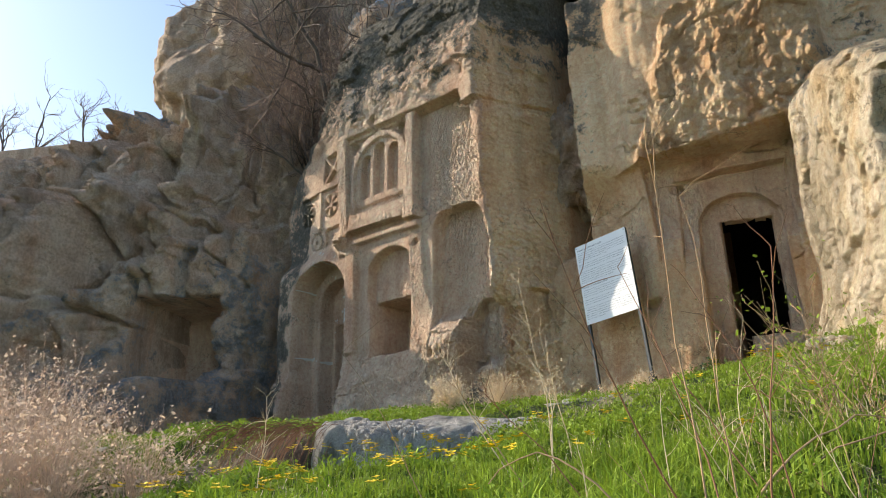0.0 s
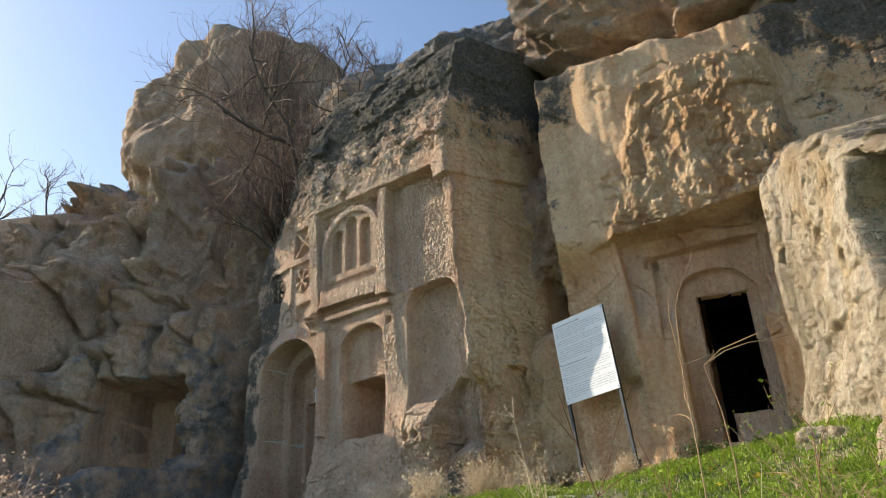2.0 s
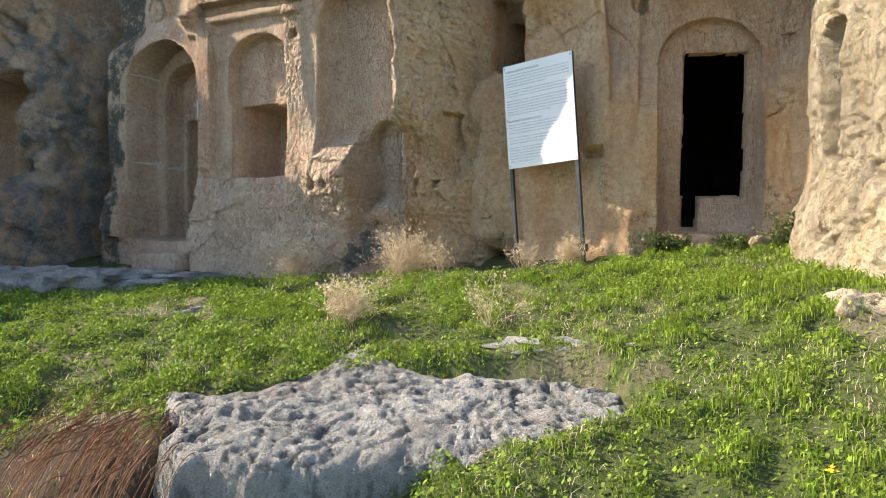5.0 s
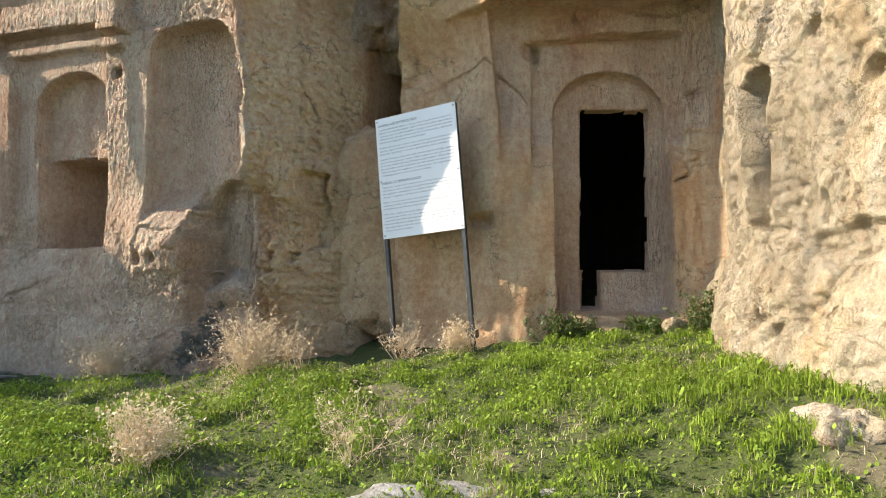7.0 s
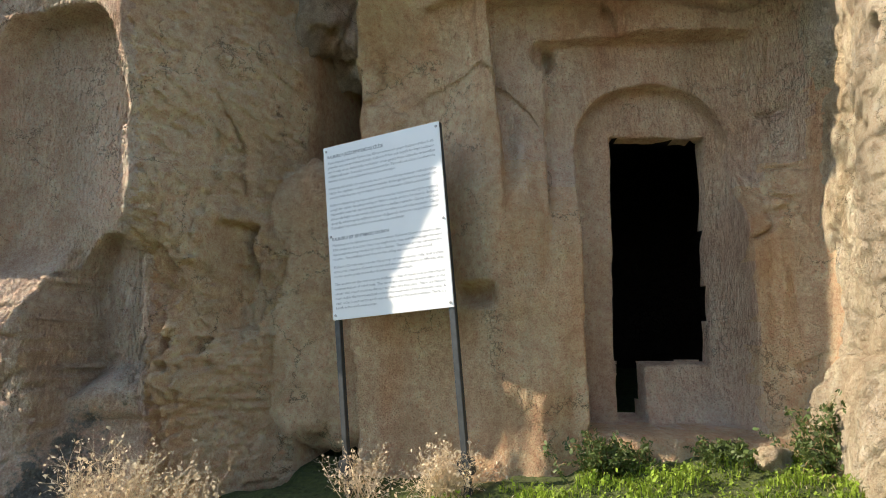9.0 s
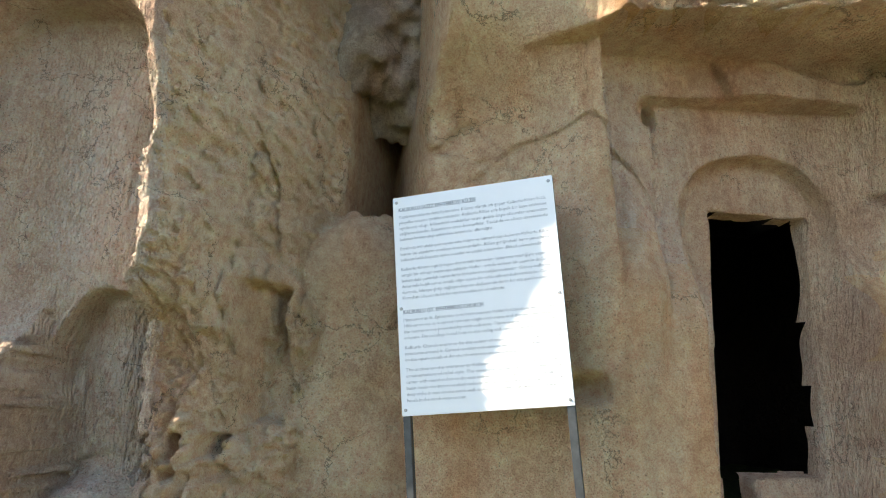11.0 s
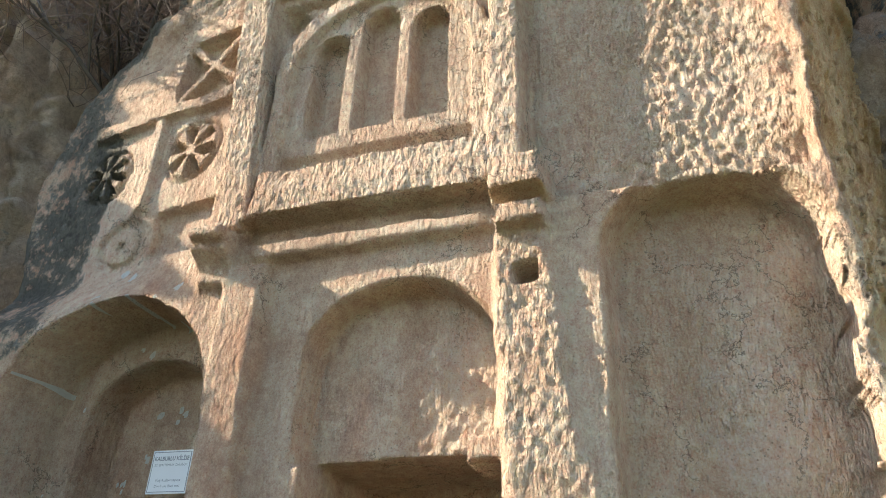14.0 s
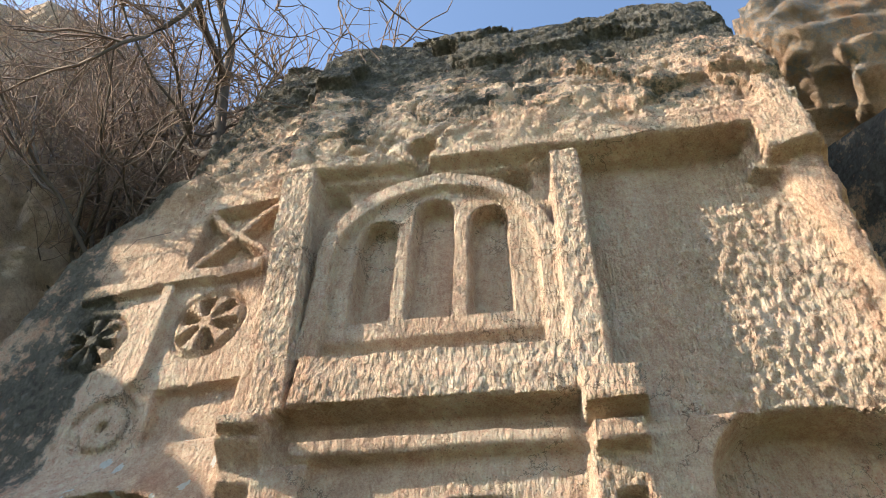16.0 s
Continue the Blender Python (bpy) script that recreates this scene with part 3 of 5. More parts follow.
# ---- the chapel wall beside the crevice ----
def chapel_front():
    u = spaced((-2.6, 0.03), (-1.5, 0.012), (1.15, 0.03), (2.0, 0.06), (7.0, 0))
    z = spaced((1.2, 0.06), (2.1, 0.0125), (5.7, 0.022), (8.0, 0.06), (9.2, 0))
    U, Z = np.meshgrid(u, z)
    n1, n2, n3 = fbm(U * 0.7, Z * 0.7, 13.0, 4), fbm(U * 2.6, Z * 2.6, 19.0, 4), fbm(U * 11, Z * 9, 22.0, 3)
    u_, z_ = U + 0.010 * fbm(U * 5, Z * 5, 11.0, 3), Z + 0.010 * fbm(U * 5, Z * 5, 17.0, 3)
    D = 0.05 * n1 + 0.022 * n2 + 0.05 * fbm(U * 3.2, Z * 0.5, 240.0, 3) - 0.045 * cracks(U, Z, 242.0, 0.8, 1.6) + 0.004 * n3
    lab = np.zeros(U.shape, int)
    ledge = 5.30 + 0.07 * (U + 0.2)
    above = step(z_ - ledge, 0, 0.02)
    flank_l = knots(Z, [(5.2, -1.25), (6.1, -0.95), (7.0, -0.8), (7.6, -0.55)]) + 0.10 * n2
    rough = above * step(U - flank_l, 0, 0.10) * step(1.25 - U, 0, 0.4) * step(-Z, -7.55 + 0.2 * n2, 0.25)
    big, joint = facets(U + 0.3 * Z, Z, 28.0, 1.6, 1.1)
    chip = facets(U + 0.2 * Z, Z, 29.0, 5.0, 1.0)[0]
    D = D + 0.16 * above * step(U, -1.5, 0.5) + rough * (0.10 + 0.20 * np.clip(U + 1.0, 0, 1.6) + 0.040 * big - 0.015 * joint + 0.010 * chip + 0.032 * n3 + 0.035 * n2)
    lab[rough > 0.5] = 5
    # wide flat flakes on the wall beside it
    slabs, split = facets(U * 0.8 + 0.2 * Z, Z * 0.55, 31.0, 1.2, 0.7)
    D = D + (1 - rough) * (0.045 * slabs - 0.012 * split * step(n1, 0.1, 0.3)) * step(Z, 4.4, 1.2)
    o1 = step(u_ - knots(Z, [(2.5, -1.05), (4.3, -1.1), (5.3, -1.22)]), 0, 0.03) * step(0.86 - u_, 0, 0.03) * step(ledge - z_, 0, 0.018) * step(z_, 4.15, 0.9)
    D = D - 0.24 * o1
    lab[o1 > 0.5] = 1
    o2 = step(u_ + 0.79, 0, 0.018) * step(0.63 + 0.04 * np.maximum(4.6 - Z, 0) - u_, 0, 0.03) * step(5.06 + 0.06 * U - z_, 0, 0.018) * step(z_, 4.0, 0.9 - 0.2 * step(U, 0, 0.5))
    D = lerp(D, -0.36 + 0.01 * n2 + 0.004 * n3, o2)
    lab[o2 > 0.5] = 2
    ar = arch(u_, z_, -0.045 + 0.02 * np.maximum(3.6 - Z, 0), 0.53, 2.4, 4.75, 0.022, 0.85)
    D = lerp(D, -0.50 + 0.008 * n2 + 0.003 * n3, ar)
    lab[ar > 0.5] = 3
    # a rib swings out beside the door towards the pale rock
    D = D + 0.24 * step(U, 0.86, 0.22) * step(-Z, -5.6, 0.8) * step(Z, 2.6, 0.8) + 0.02 * step(U, 0.62, 0.1) * fbm(U * 9, Z * 4, 33.0, 3)
    behind = step(-U, 1.3, 0.5) * step(-Z, -5.1, 0.7)
    D = D - behind * (0.20 + 0.35 * np.maximum(-1.15 - U, 0))
    D = D - 0.12 * disc(u_, z_, -0.80, 4.93, 0.08, 0.05)
    right_jamb = 0.37 + 0.02 * fbm(0 * U, Z * 2.5, 35.0, 2)
    door = box(u_, z_, -0.29, 3.0, 2.80, 4.40, 0.02) * step(right_jamb - U, 0, 0.03)
    door = np.maximum(door, box(u_, z_, -0.27, -0.10, 2.42, 3.0, 0.04))
    D = lerp(D, -0.66, door)
    lab[door > 0.5] = 4
    lab[door > 0.97] = -1
    # foot of the wall, sill hump by the door
    D = D + 0.14 * step(-Z, -2.5, 0.6) * (1 - door) * step(U, -0.45, 0.4)
    D = D - 0.14 * box(u_, z_, -1.36, -1.16, 3.22, 3.32, 0.08)
    # outer edges: crevice on one side, the return to the pale rock on the other
    eL = -2.12 + 0.06 * n1 + 0.03 * n2
    D = D - 25.0 * np.maximum(eL - U, 0)
    brow = 8.25 + 0.25 * n1
    D = D + 0.12 * np.maximum(Z - 5.6, 0) * 0.0 - 2.0 * np.maximum(Z - brow, 0)
    D = np.maximum(D, -4.0)
    crust_and_shade = -0.45 + 0.3 * n1 + 0.7 * step(-U, 1.45, 0.6) * step(Z, 5.2, 1.0) + 0.5 * step(Z, 7.4, 0.6) + 0.85 * step(U, 1.2, 0.6) * step(Z, 5.6, 0.5) + 0.7 * rough * step(U - 0.2 * n1, 0.75, 0.4) * step(6.6 - Z, 0, 0.6)
    parts = [(5, "broken_patch", RUSTY, "rough orange patch where the rock broke away"), (1, "outer_recess", TUFF, "shallow square recess under a rough ledge"), (2, "inner_recess", TUFF, ""),
             (3, "arched_recess", TUFF, "round-arched door surround"), (4, "doorway", TUFF, "door jamb with a broken sill")]
    ob = sheet("chapel_wall", wall_points(U, Z, D, C_DIR, 9.6), OCHRE, crust_and_shade, lab, parts)
    return tagged(ob, "ochre rock wall with a carved chapel doorway", "rock wall", kind="structure")


chapel_front()


# ---- pale rock pillar beside the chapel ----
PALE_LINE = ((5.1, 8.9), (4.62, 8.1), (4.14, 7.5), (3.98, 7.0), (3.82, 6.5), (3.70, 6.0), (3.55, 5.4), (3.5, 4.8), (3.55, 4.2), (3.85, 3.6), (4.6, 3.1), (6.5, 2.7))


def pale_rock():
    """The rock runs from the chapel's corner out into the meadow; its broad side looks west, into the sun."""
    line = np.array(PALE_LINE)
    run = np.concatenate([[0], np.cumsum(np.hypot(*np.diff(line, axis=0).T))])
    s = spaced((0.4, 0.018), (4.9, 0.04), (run[-1], 0))
    z = spaced((1.2, 0.02), (5.1, 0.03), (5.8, 0))
    along = np.linspace(0, run[-1], 400)
    path = np.stack([np.interp(along, run, line[:, k]) for k in (0, 1)], -1)
    kernel = np.hanning(41) / np.hanning(41).sum()
    path = np.stack([np.convolve(np.pad(path[:, k], 20, mode="edge"), kernel, "valid") for k in (0, 1)], -1)
    d = np.gradient(path, along, axis=0)
    d /= np.linalg.norm(d, axis=1, keepdims=True)
    px, py, dx, dy = (np.interp(s, along, c) for c in (path[:, 0], path[:, 1], d[:, 0], d[:, 1]))
    U, Z = np.meshgrid(s, z)
    n1, n2, n3 = fbm(U * 0.8, Z * 0.8, 33.0, 4), fbm(U * 2.4, Z * 2.4, 39.0, 4), fbm(U * 9, Z * 9, 42.0, 4)
    big, joint = facets(U, Z, 44.0, 1.1, 0.8)
    chip = facets(U, Z, 45.0, 4.2, 0.9)[0]
    D = 0.05 * n1 + 0.018 * n2 + 0.012 * n3 + 0.035 * big - 0.03 * joint + 0.008 * chip - 0.03 * cracks(U, Z, 250.0, 1.0, 1.4, 0.03)
    D = D - 0.035 * step(fbm(U * 14, Z * 14, 47.0, 3), 0.55, 0.25) - 0.02 * step(fbm(U * 30, Z * 30, 48.0, 2), 0.55, 0.3)
    D = D + 0.20 * step(-Z, -2.75, 0.9)
    # a smooth broken-out face under a crack
    D = D - 0.06 * box(U + 0.1 * n2, Z - 0.12 * (U - 3.0), 2.75, 3.55, 2.45, 3.05, 0.04)
    # the slot, its head rounded and its foot sloping outwards
    slot = arch(U + 0.03 * n2 + 0.04 * (Z - 3.6), Z + 0.05 * n2, 2.08, 0.14, 3.10, 4.25, 0.05, 1.0)
    D = D + 0.09 * np.exp(-((U - 2.36) / 0.11) ** 2) * step(Z, 3.2, 0.4) * step(4.3 - Z, 0, 0.4)
    D = lerp(D, -1.7, slot)
    # a deep hollow under an overhang on the outer end
    top = knots(U, [(0.4, 5.6), (1.5, 5.4), (2.7, 5.12), (3.3, 4.88), (3.9, 4.62), (4.5, 4.28), (5.1, 4.05), (9.0, 3.7)]) + 0.05 * n1 + 0.05 * n2 + 0.03 * chip
    hollow = step(U - 4.12 - 0.45 * np.maximum(3.5 - Z, 0) - 0.10 * n2, 0, 0.14) * step(top - 0.24 + 0.08 * n2 - Z, 0, 0.12)
    D = D - 0.8 * hollow
    for c, h, r in ((3.32, 4.42, 0.06), (3.25, 3.92, 0.05), (2.72, 4.32, 0.055), (2.35, 2.5, 0.04), (2.6, 2.42, 0.035), (3.75, 3.5, 0.05), (1.7, 4.55, 0.06), (2.5, 4.62, 0.05), (3.6, 4.62, 0.07)):
        D = D - 0.16 * disc(U, Z, c, h, r * (1 + 0.3 * n2), 0.04)
    D = D - 1.2 * np.maximum(Z - top + 0.22, 0) ** 1.5 - 6 * np.maximum(Z - top, 0)
    D = np.maximum(D, -3.0)
    # lichen along the top; the hollow's shade is painted in as darker colour
    crust_and_shade = -0.03 + 0.25 * n1 + 0.75 * step(Z - top, -0.12, 0.35) + 0.5 * hollow
    P = np.stack([px[None] + dy[None] * D, py[None] - dx[None] * D, Z], -1)
    ob = sheet("pale_rock_pillar", P, PALE, crust_and_shade)
    return tagged(ob, "sunlit pale pitted rock pillar with an upright slot", "rock", kind="structure")


pale_rock()


# ---- the cliff beyond the portal, with a cave ----
W_DIR = (0.985, -0.17)


def west_cliff():
    """Along it U runs from far out to the church front at about -0.6."""
    u = spaced((-30.0, 0.25), (-9.0, 0.036), (0.9, 0))
    z = spaced((0.6, 0.04), (7.5, 0.06), (11.5, 0))
    U, Z = np.meshgrid(u, z)
    n1, n2, n3 = fbm(U * 0.45, Z * 0.45, 53.0, 4), fbm(U * 1.8, Z * 1.6, 59.0, 4), fbm(U * 8, Z * 7, 62.0, 4)
    ribs = 1 - np.abs(fbm(U * 1.1 + 0.15 * n2, Z * 0.10, 66.0, 3))
    D = 0.48 * n1 + 0.14 * n2 + 0.06 * n3 + 0.6 * (ribs - 0.6) - 0.35 * cracks(U, Z, 260.0, 0.45, 0.5, 0.06)
    blocks, joint = facets(U + 0.15 * Z, Z * 0.6, 266.0, 0.75, 0.9)
    chunk, nick = facets(U, Z, 268.0, 2.3, 0.9)
    D = D + 0.30 * blocks - 0.38 * joint ** 2 + 0.06 * chunk - 0.03 * nick
    # fluted buttresses next to the portal
    near = step(U, -1.9, 0.5)
    D = lerp(D, 0.28 * np.abs(np.sin((U + 0.16 * n2 + 0.25 * n1 + 0.05 * (Z - 4)) * 4.6)) + 0.04 * n3 - 0.25 + 0.11 * n2 + 0.05 * n3 + 0.12 * n1 - 0.9 * np.maximum(U + 1.3, 0) + 0.02 * fbm(U * 18, Z * 16, 68.0, 2) - 0.1 * cracks(U, Z, 262.0, 1.2, 0.5) + 0.07 * chunk - 0.04 * nick, near)
    # a lower bench with the cave stands before the upper face; its top falls away outwards
    bench = knots(U, [(-30, 3.0), (-7.5, 3.4), (-5.4, 3.6), (-4.4, 4.3), (-3.2, 5.3), (-2.2, 6.1), (-1.4, 6.2), (-0.9, 6.5), (0.9, 6.9)]) + 0.25 * n2
    D = D + 0.75 * step(bench - Z, 0, 0.45) * (0.25 + 0.75 * step(-U, 1.25, 0.6))
    mass = step(-U, 4.9, 0.8) * step(6.5 + 0.3 * n2 - Z, 0, 0.6)
    D = D + 0.9 * mass
    D = D + 0.45 * step(-Z, -2.9, 0.7) * step(-U, 1.25, 0.6) + np.minimum(0.45 * np.maximum(-2.0 - U, 0), 3.2) * step(7.0 + 0.4 * n2 - Z, 0, 1.2)
    crown = knots(U, [(-30, 6.6), (-14, 7.4), (-10, 7.8), (-7.5, 8.6), (-5.0, 9.0), (-3.6, 9.7), (-1.0, 9.3), (0.9, 8.8)]) + 0.7 * n1 + 0.3 * n2
    D = D - 0.16 * np.maximum(Z - 5.5, 0) - 2.0 * np.maximum(Z - crown, 0)
    cleft = np.exp(-((U + 3.9 + 0.1 * n2) / 0.16) ** 2) * step(Z, 5.4, 0.8)
    D = D - 0.7 * cleft
    cave = box(U + 0.05 * n2, Z + 0.04 * n2 - 0.10 * (U + 2.6), -3.35, -1.85, 2.75, 4.45, 0.05)
    D = lerp(D, -0.75, cave)
    hole = box(U + 0.04 * n2, Z, -2.72, -1.92, 2.85, 4.2, 0.05) * cave
    lab = np.zeros(U.shape, int)
    lab[cave > 0.5] = 1
    D = lerp(D, -1.3, hole)
    lab[hole > 0.95] = -1
    D = D + 1.0 * np.exp(-((U + 2.25) / 0.40) ** 4 - ((Z - 2.1) / 0.95) ** 4) * (1 + 0.25 * n2)
    D = D + 0.8 * np.exp(-((U + 2.9) / 1.0) ** 4 - ((Z - 1.8) / 0.62) ** 4) * (1 + 0.3 * n2)
    D = np.maximum(D - 4.0 * np.maximum(U + 0.15, 0), -5.0)
    crust_and_shade = 0.14 + 0.10 * near + 0.35 * n1 + 0.2 * step(bench - Z, 0, 0.5) - 0.5 * cave + 0.15 * (0.7 - ribs) - 0.45 * step(Z - bench, 0.2, 0.6) * step(U, -4.8, 0.6) * step(-Z, -8.6, 0.6)
    ob = sheet("west_cliff", wall_points(U, Z, D, W_DIR, 13.25, 4.8), CLIFF, crust_and_shade, lab, [(1, "cave", TUFF, "square-cut cave mouth in shade")])
    return tagged(ob, "grey lichen-covered fluted cliff with a square-cut cave", "cliff", kind="structure")


west_cliff()


def boulder(name, at, radii, label, mat=CLIFF, seed=1.0, rough=0.18, turn=0.0, crust_and_shade=0.3, n=90, square=2.6, category="boulder", kind="", fine=1.0):
    """A rounded block: a superellipsoid broken up by noise, closed at its poles."""
    th, ph = np.meshgrid(np.linspace(0, 2 * np.pi, 2 * n + 1), np.linspace(-np.pi / 2, np.pi / 2, n + 1))
    v = np.stack([np.cos(ph) * np.cos(th), np.cos(ph) * np.sin(th), np.sin(ph)], -1)
    k = (np.abs(v) ** square).sum(-1) ** (-1 / square)
    v = v * k[..., None]
    r = np.array(radii)
    p = v * r
    s = 1.2 / min(radii)
    nz = fbm(p[..., 0] * s, p[..., 1] * s, p[..., 2] * s + seed * 9.7, 5, 0.5) * rough
    nz = nz + 0.35 * rough * fbm(p[..., 0] * s * 3.1, p[..., 1] * s * 3.1, p[..., 2] * s * 3.1 + seed, 3) * (1 - np.abs(fbm(p[..., 0] * s, p[..., 1] * s, p[..., 2] * s * 0.5 - seed, 2)))
    nz = nz + fine * 0.03 * fbm(p[..., 0] * 9, p[..., 1] * 9, p[..., 2] * 9 + seed, 3) / min(radii)
    p = p * (1 + nz[..., None])
    c, q = math.cos(radians(turn)), math.sin(radians(turn))
    p = np.stack([c * p[..., 0] - q * p[..., 1], q * p[..., 0] + c * p[..., 1], p[..., 2]], -1) + np.array(at)
    cr = crust_and_shade + 0.35 * v[..., 2] + 0 * nz
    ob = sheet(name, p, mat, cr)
    return tagged(ob, label, category, kind=kind)


boulder("cliff_dome", (-6.1, 22.7, 15.2), (3.8, 3.1, 3.8), "big rounded brown rock dome on top of the cliff", CLIFF, 3.0, 0.18, 10, 0.05, 170, 2.8, "rock dome", "structure")
boulder("cliff_dome", (-0.6, 17.2, 12.6), (1.9, 1.6, 1.3), "smooth brown rock dome behind the church front", CLIFF, 6.0, 0.15, 0, 0.6, 70, 2.4, "rock dome", "structure")
boulder("cliff_dome", (1.6, 13.6, 10.9), (2.0, 1.6, 1.0), "dark lichen-covered rock dome above the church front", CLIFF, 5.0, 0.2, -30, 0.7, 80, 2.8, "rock dome", "structure")
boulder("rock_overhang", (7.95, 9.75, 10.0), (5.4, 3.0, 1.6), "brown overhanging rock above the chapel", CLIFF, 8.0, 0.18, -24, 0.5, 170, 3.2, "rock overhang", "structure")
boulder("chockstone", (2.45, 11.0, 6.15), (0.52, 0.6, 0.95), "brown stone wedged in the crevice", CLIFF, 11.0, 0.26, -20, 0.15, 70, 3.4)
boulder("crevice_block", (2.35, 11.1, 3.2), (0.6, 0.7, 1.12), "cracked tan rock block filling the crevice foot", OCHRE, 12.0, 0.06, -24, -0.3, 50, 6.0)

# closing rock behind everything
def back_rock():
    u = spaced((-9, 0.5), (14, 0))
    z = spaced((0.5, 0.5), (8.0, 0))
    U, Z = np.meshgrid(u, z)
    D = 0.3 * fbm(U * 0.5, Z * 0.5, 70.0, 4)
    ob = sheet("cliff_core", wall_points(U, Z, D, (0.85, -0.527), 15.2), CLIFF, 0.3 + 0 * U)
    return tagged(ob, "dark rock behind the crevices", "cliff", kind="structure")


back_rock()


# ---- dark rooms behind the openings ----
def room(name, centre, size, turn, hole, label):
    """A cut chamber. Its front (local -y) has the opening hole = (x0, x1, z0, z1)."""
    sx, sy, sz = (v / 2 for v in size)
    x0, x1, z0, z1 = hole
    xs, zs = (-sx, x0, x1, sx), (-sz, z0, z1, sz)
    v = [(x, -sy, z) for z in zs for x in xs] + [(-sx, sy, -sz), (sx, sy, -sz), (sx, sy, sz), (-sx, sy, sz)]
    f = [(4 * r + c, 4 * r + c + 1, 4 * r + c + 5, 4 * r + c + 4) for r in range(3) for c in range(3) if (r, c) != (1, 1)]
    f += [(16, 17, 18, 19), (0, 3, 17, 16), (12, 15, 18, 19), (0, 12, 19, 16), (3, 15, 18, 17)]
    # walls coloured near-black to stand in for the room's deep shade
    ob = mesh_object(name, v, f, SHADE_TUFF, smooth=False)
    ob.matrix_world = pose(*centre, 0, 0, turn)
    return tagged(ob, label, "chamber", kind="structure")


def place(along, plane, u, z, d, u_off=0.0):
    return tuple(wall_points(np.array(u), np.array(z), np.array(d), along, plane, u_off))


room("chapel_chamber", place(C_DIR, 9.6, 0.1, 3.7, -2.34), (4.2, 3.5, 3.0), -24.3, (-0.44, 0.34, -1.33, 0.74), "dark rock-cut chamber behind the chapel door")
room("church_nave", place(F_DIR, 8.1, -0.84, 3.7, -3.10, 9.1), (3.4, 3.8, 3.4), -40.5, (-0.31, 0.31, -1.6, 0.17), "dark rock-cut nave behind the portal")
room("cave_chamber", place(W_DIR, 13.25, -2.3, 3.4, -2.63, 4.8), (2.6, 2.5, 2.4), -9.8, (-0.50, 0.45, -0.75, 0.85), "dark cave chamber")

# ---- ground ----
def clumps(x, y):
    """Tufts of turf, about a hand across, 0 to 1, in drifts."""
    return np.clip(0.5 + 0.75 * fbm(x * 5.5, y * 5.5, 160.0, 3, 0.6) + 0.3 * fbm(x * 1.4, y * 1.4, 161.0, 2), 0, 1)


def scar(x, y):
    """Bare dark earth in the washed-out hollow beside the slab, 0 to 1."""
    return np.clip(1.35 - np.hypot((x + 1.55) / 0.62, (y - 5.35) / 0.85) + 0.3 * fbm(x * 2.5, y * 2.5, 163.0, 3), 0, 1)


def ground_height(x, y):
    """The meadow: a bank below, a grassy terrace before the cliff that rises towards the chapel."""
    x, y = np.asarray(x, float), np.asarray(y, float)
    bank = knots(y, [(-600, -30), (-40, -4), (-6, -0.7), (0, 0.17), (1.0, 0.64), (1.8, 0.93), (2.6, 1.08), (4.4, 1.32), (6.0, 1.60), (7.2, 1.70), (9.0, 1.78), (12, 1.78), (16, 2.2), (600, 30)])
    right = knots(x, [(-600, -12), (-30, -1.6), (-8, -0.55), (-2.0, -0.12), (0, 0.0), (1.8, 0.13), (3.6, 0.46), (6, 0.7), (30, 2.0), (600, 8)])
    near = knots(x, [(-2.4, -0.3), (-0.9, -0.03), (0.0, -0.03), (1.2, 0.12), (2.6, 0.42), (4.5, 0.6)]) * np.clip(1 - np.abs(y - 3.2) / 3.6, 0, 1)
    z = bank + right * np.clip((y + 2) / 8, 0.15, 1) + near
    # the ground drops beside the slab
    drop = np.exp(-((x + 1.2) / 1.35) ** 4 - ((y - 4.75) / 0.75) ** 4) + 0.6 * np.exp(-((x + 1.9) / 0.6) ** 2 - ((y - 5.6) / 0.8) ** 2)
    hollow = step(x, -0.95, 0.25) * step(1.5 - 0.3 * np.maximum(y - 5.9, 0) - x, 0, 0.3) * step(y, 5.35, 0.25) * step(6.35 - 0.25 * np.abs(x - 0.3) - y, 0, 0.3)
    z = z - 0.35 * hollow
    z = z + 0.05 * (clumps(x, y) - 0.4) * step(y, 0.8, 1.0) * step(12.0 - y, 0, 1.0)
    return z + 0.05 * fbm(x * 0.9, y * 0.9, 80.0, 4) + 0.015 * fbm(x * 5, y * 5, 81.0, 2) - 0.42 * np.minimum(drop, 1.1)


def ground():
    def axis(lo, hi, s, far, n):
        f = np.geomspace(1, far, n)
        return np.concatenate([lo - f[::-1], np.arange(lo, hi, s), hi + f - 1 + s])
    x, y = axis(-9, 8, 0.05, 600, 30), axis(-2, 13, 0.05, 600, 30)
    X, Y = np.meshgrid(x, y)
    Z = ground_height(X, Y)
    bare = 0.55 * step(fbm(X * 2.4, Y * 2.4, 95.0, 3), 0.35, 0.5) * step(1.2 - X, 0, 2.0) * step(Y, 6.8, 1.5) + 0.8 * step(fbm(X * 1.3, Y * 1.3, 90.0, 4), 1.0, 0.3)
    ob = sheet("ground", np.stack([X, Y, Z], -1), SOIL, np.maximum(np.clip(bare, 0, 0.55), np.clip(scar(X, Y) * 1.6, 0, 1)))
    return tagged(ob, "grassy earth bank with bare trodden patches", "ground", kind="structure")


ground()


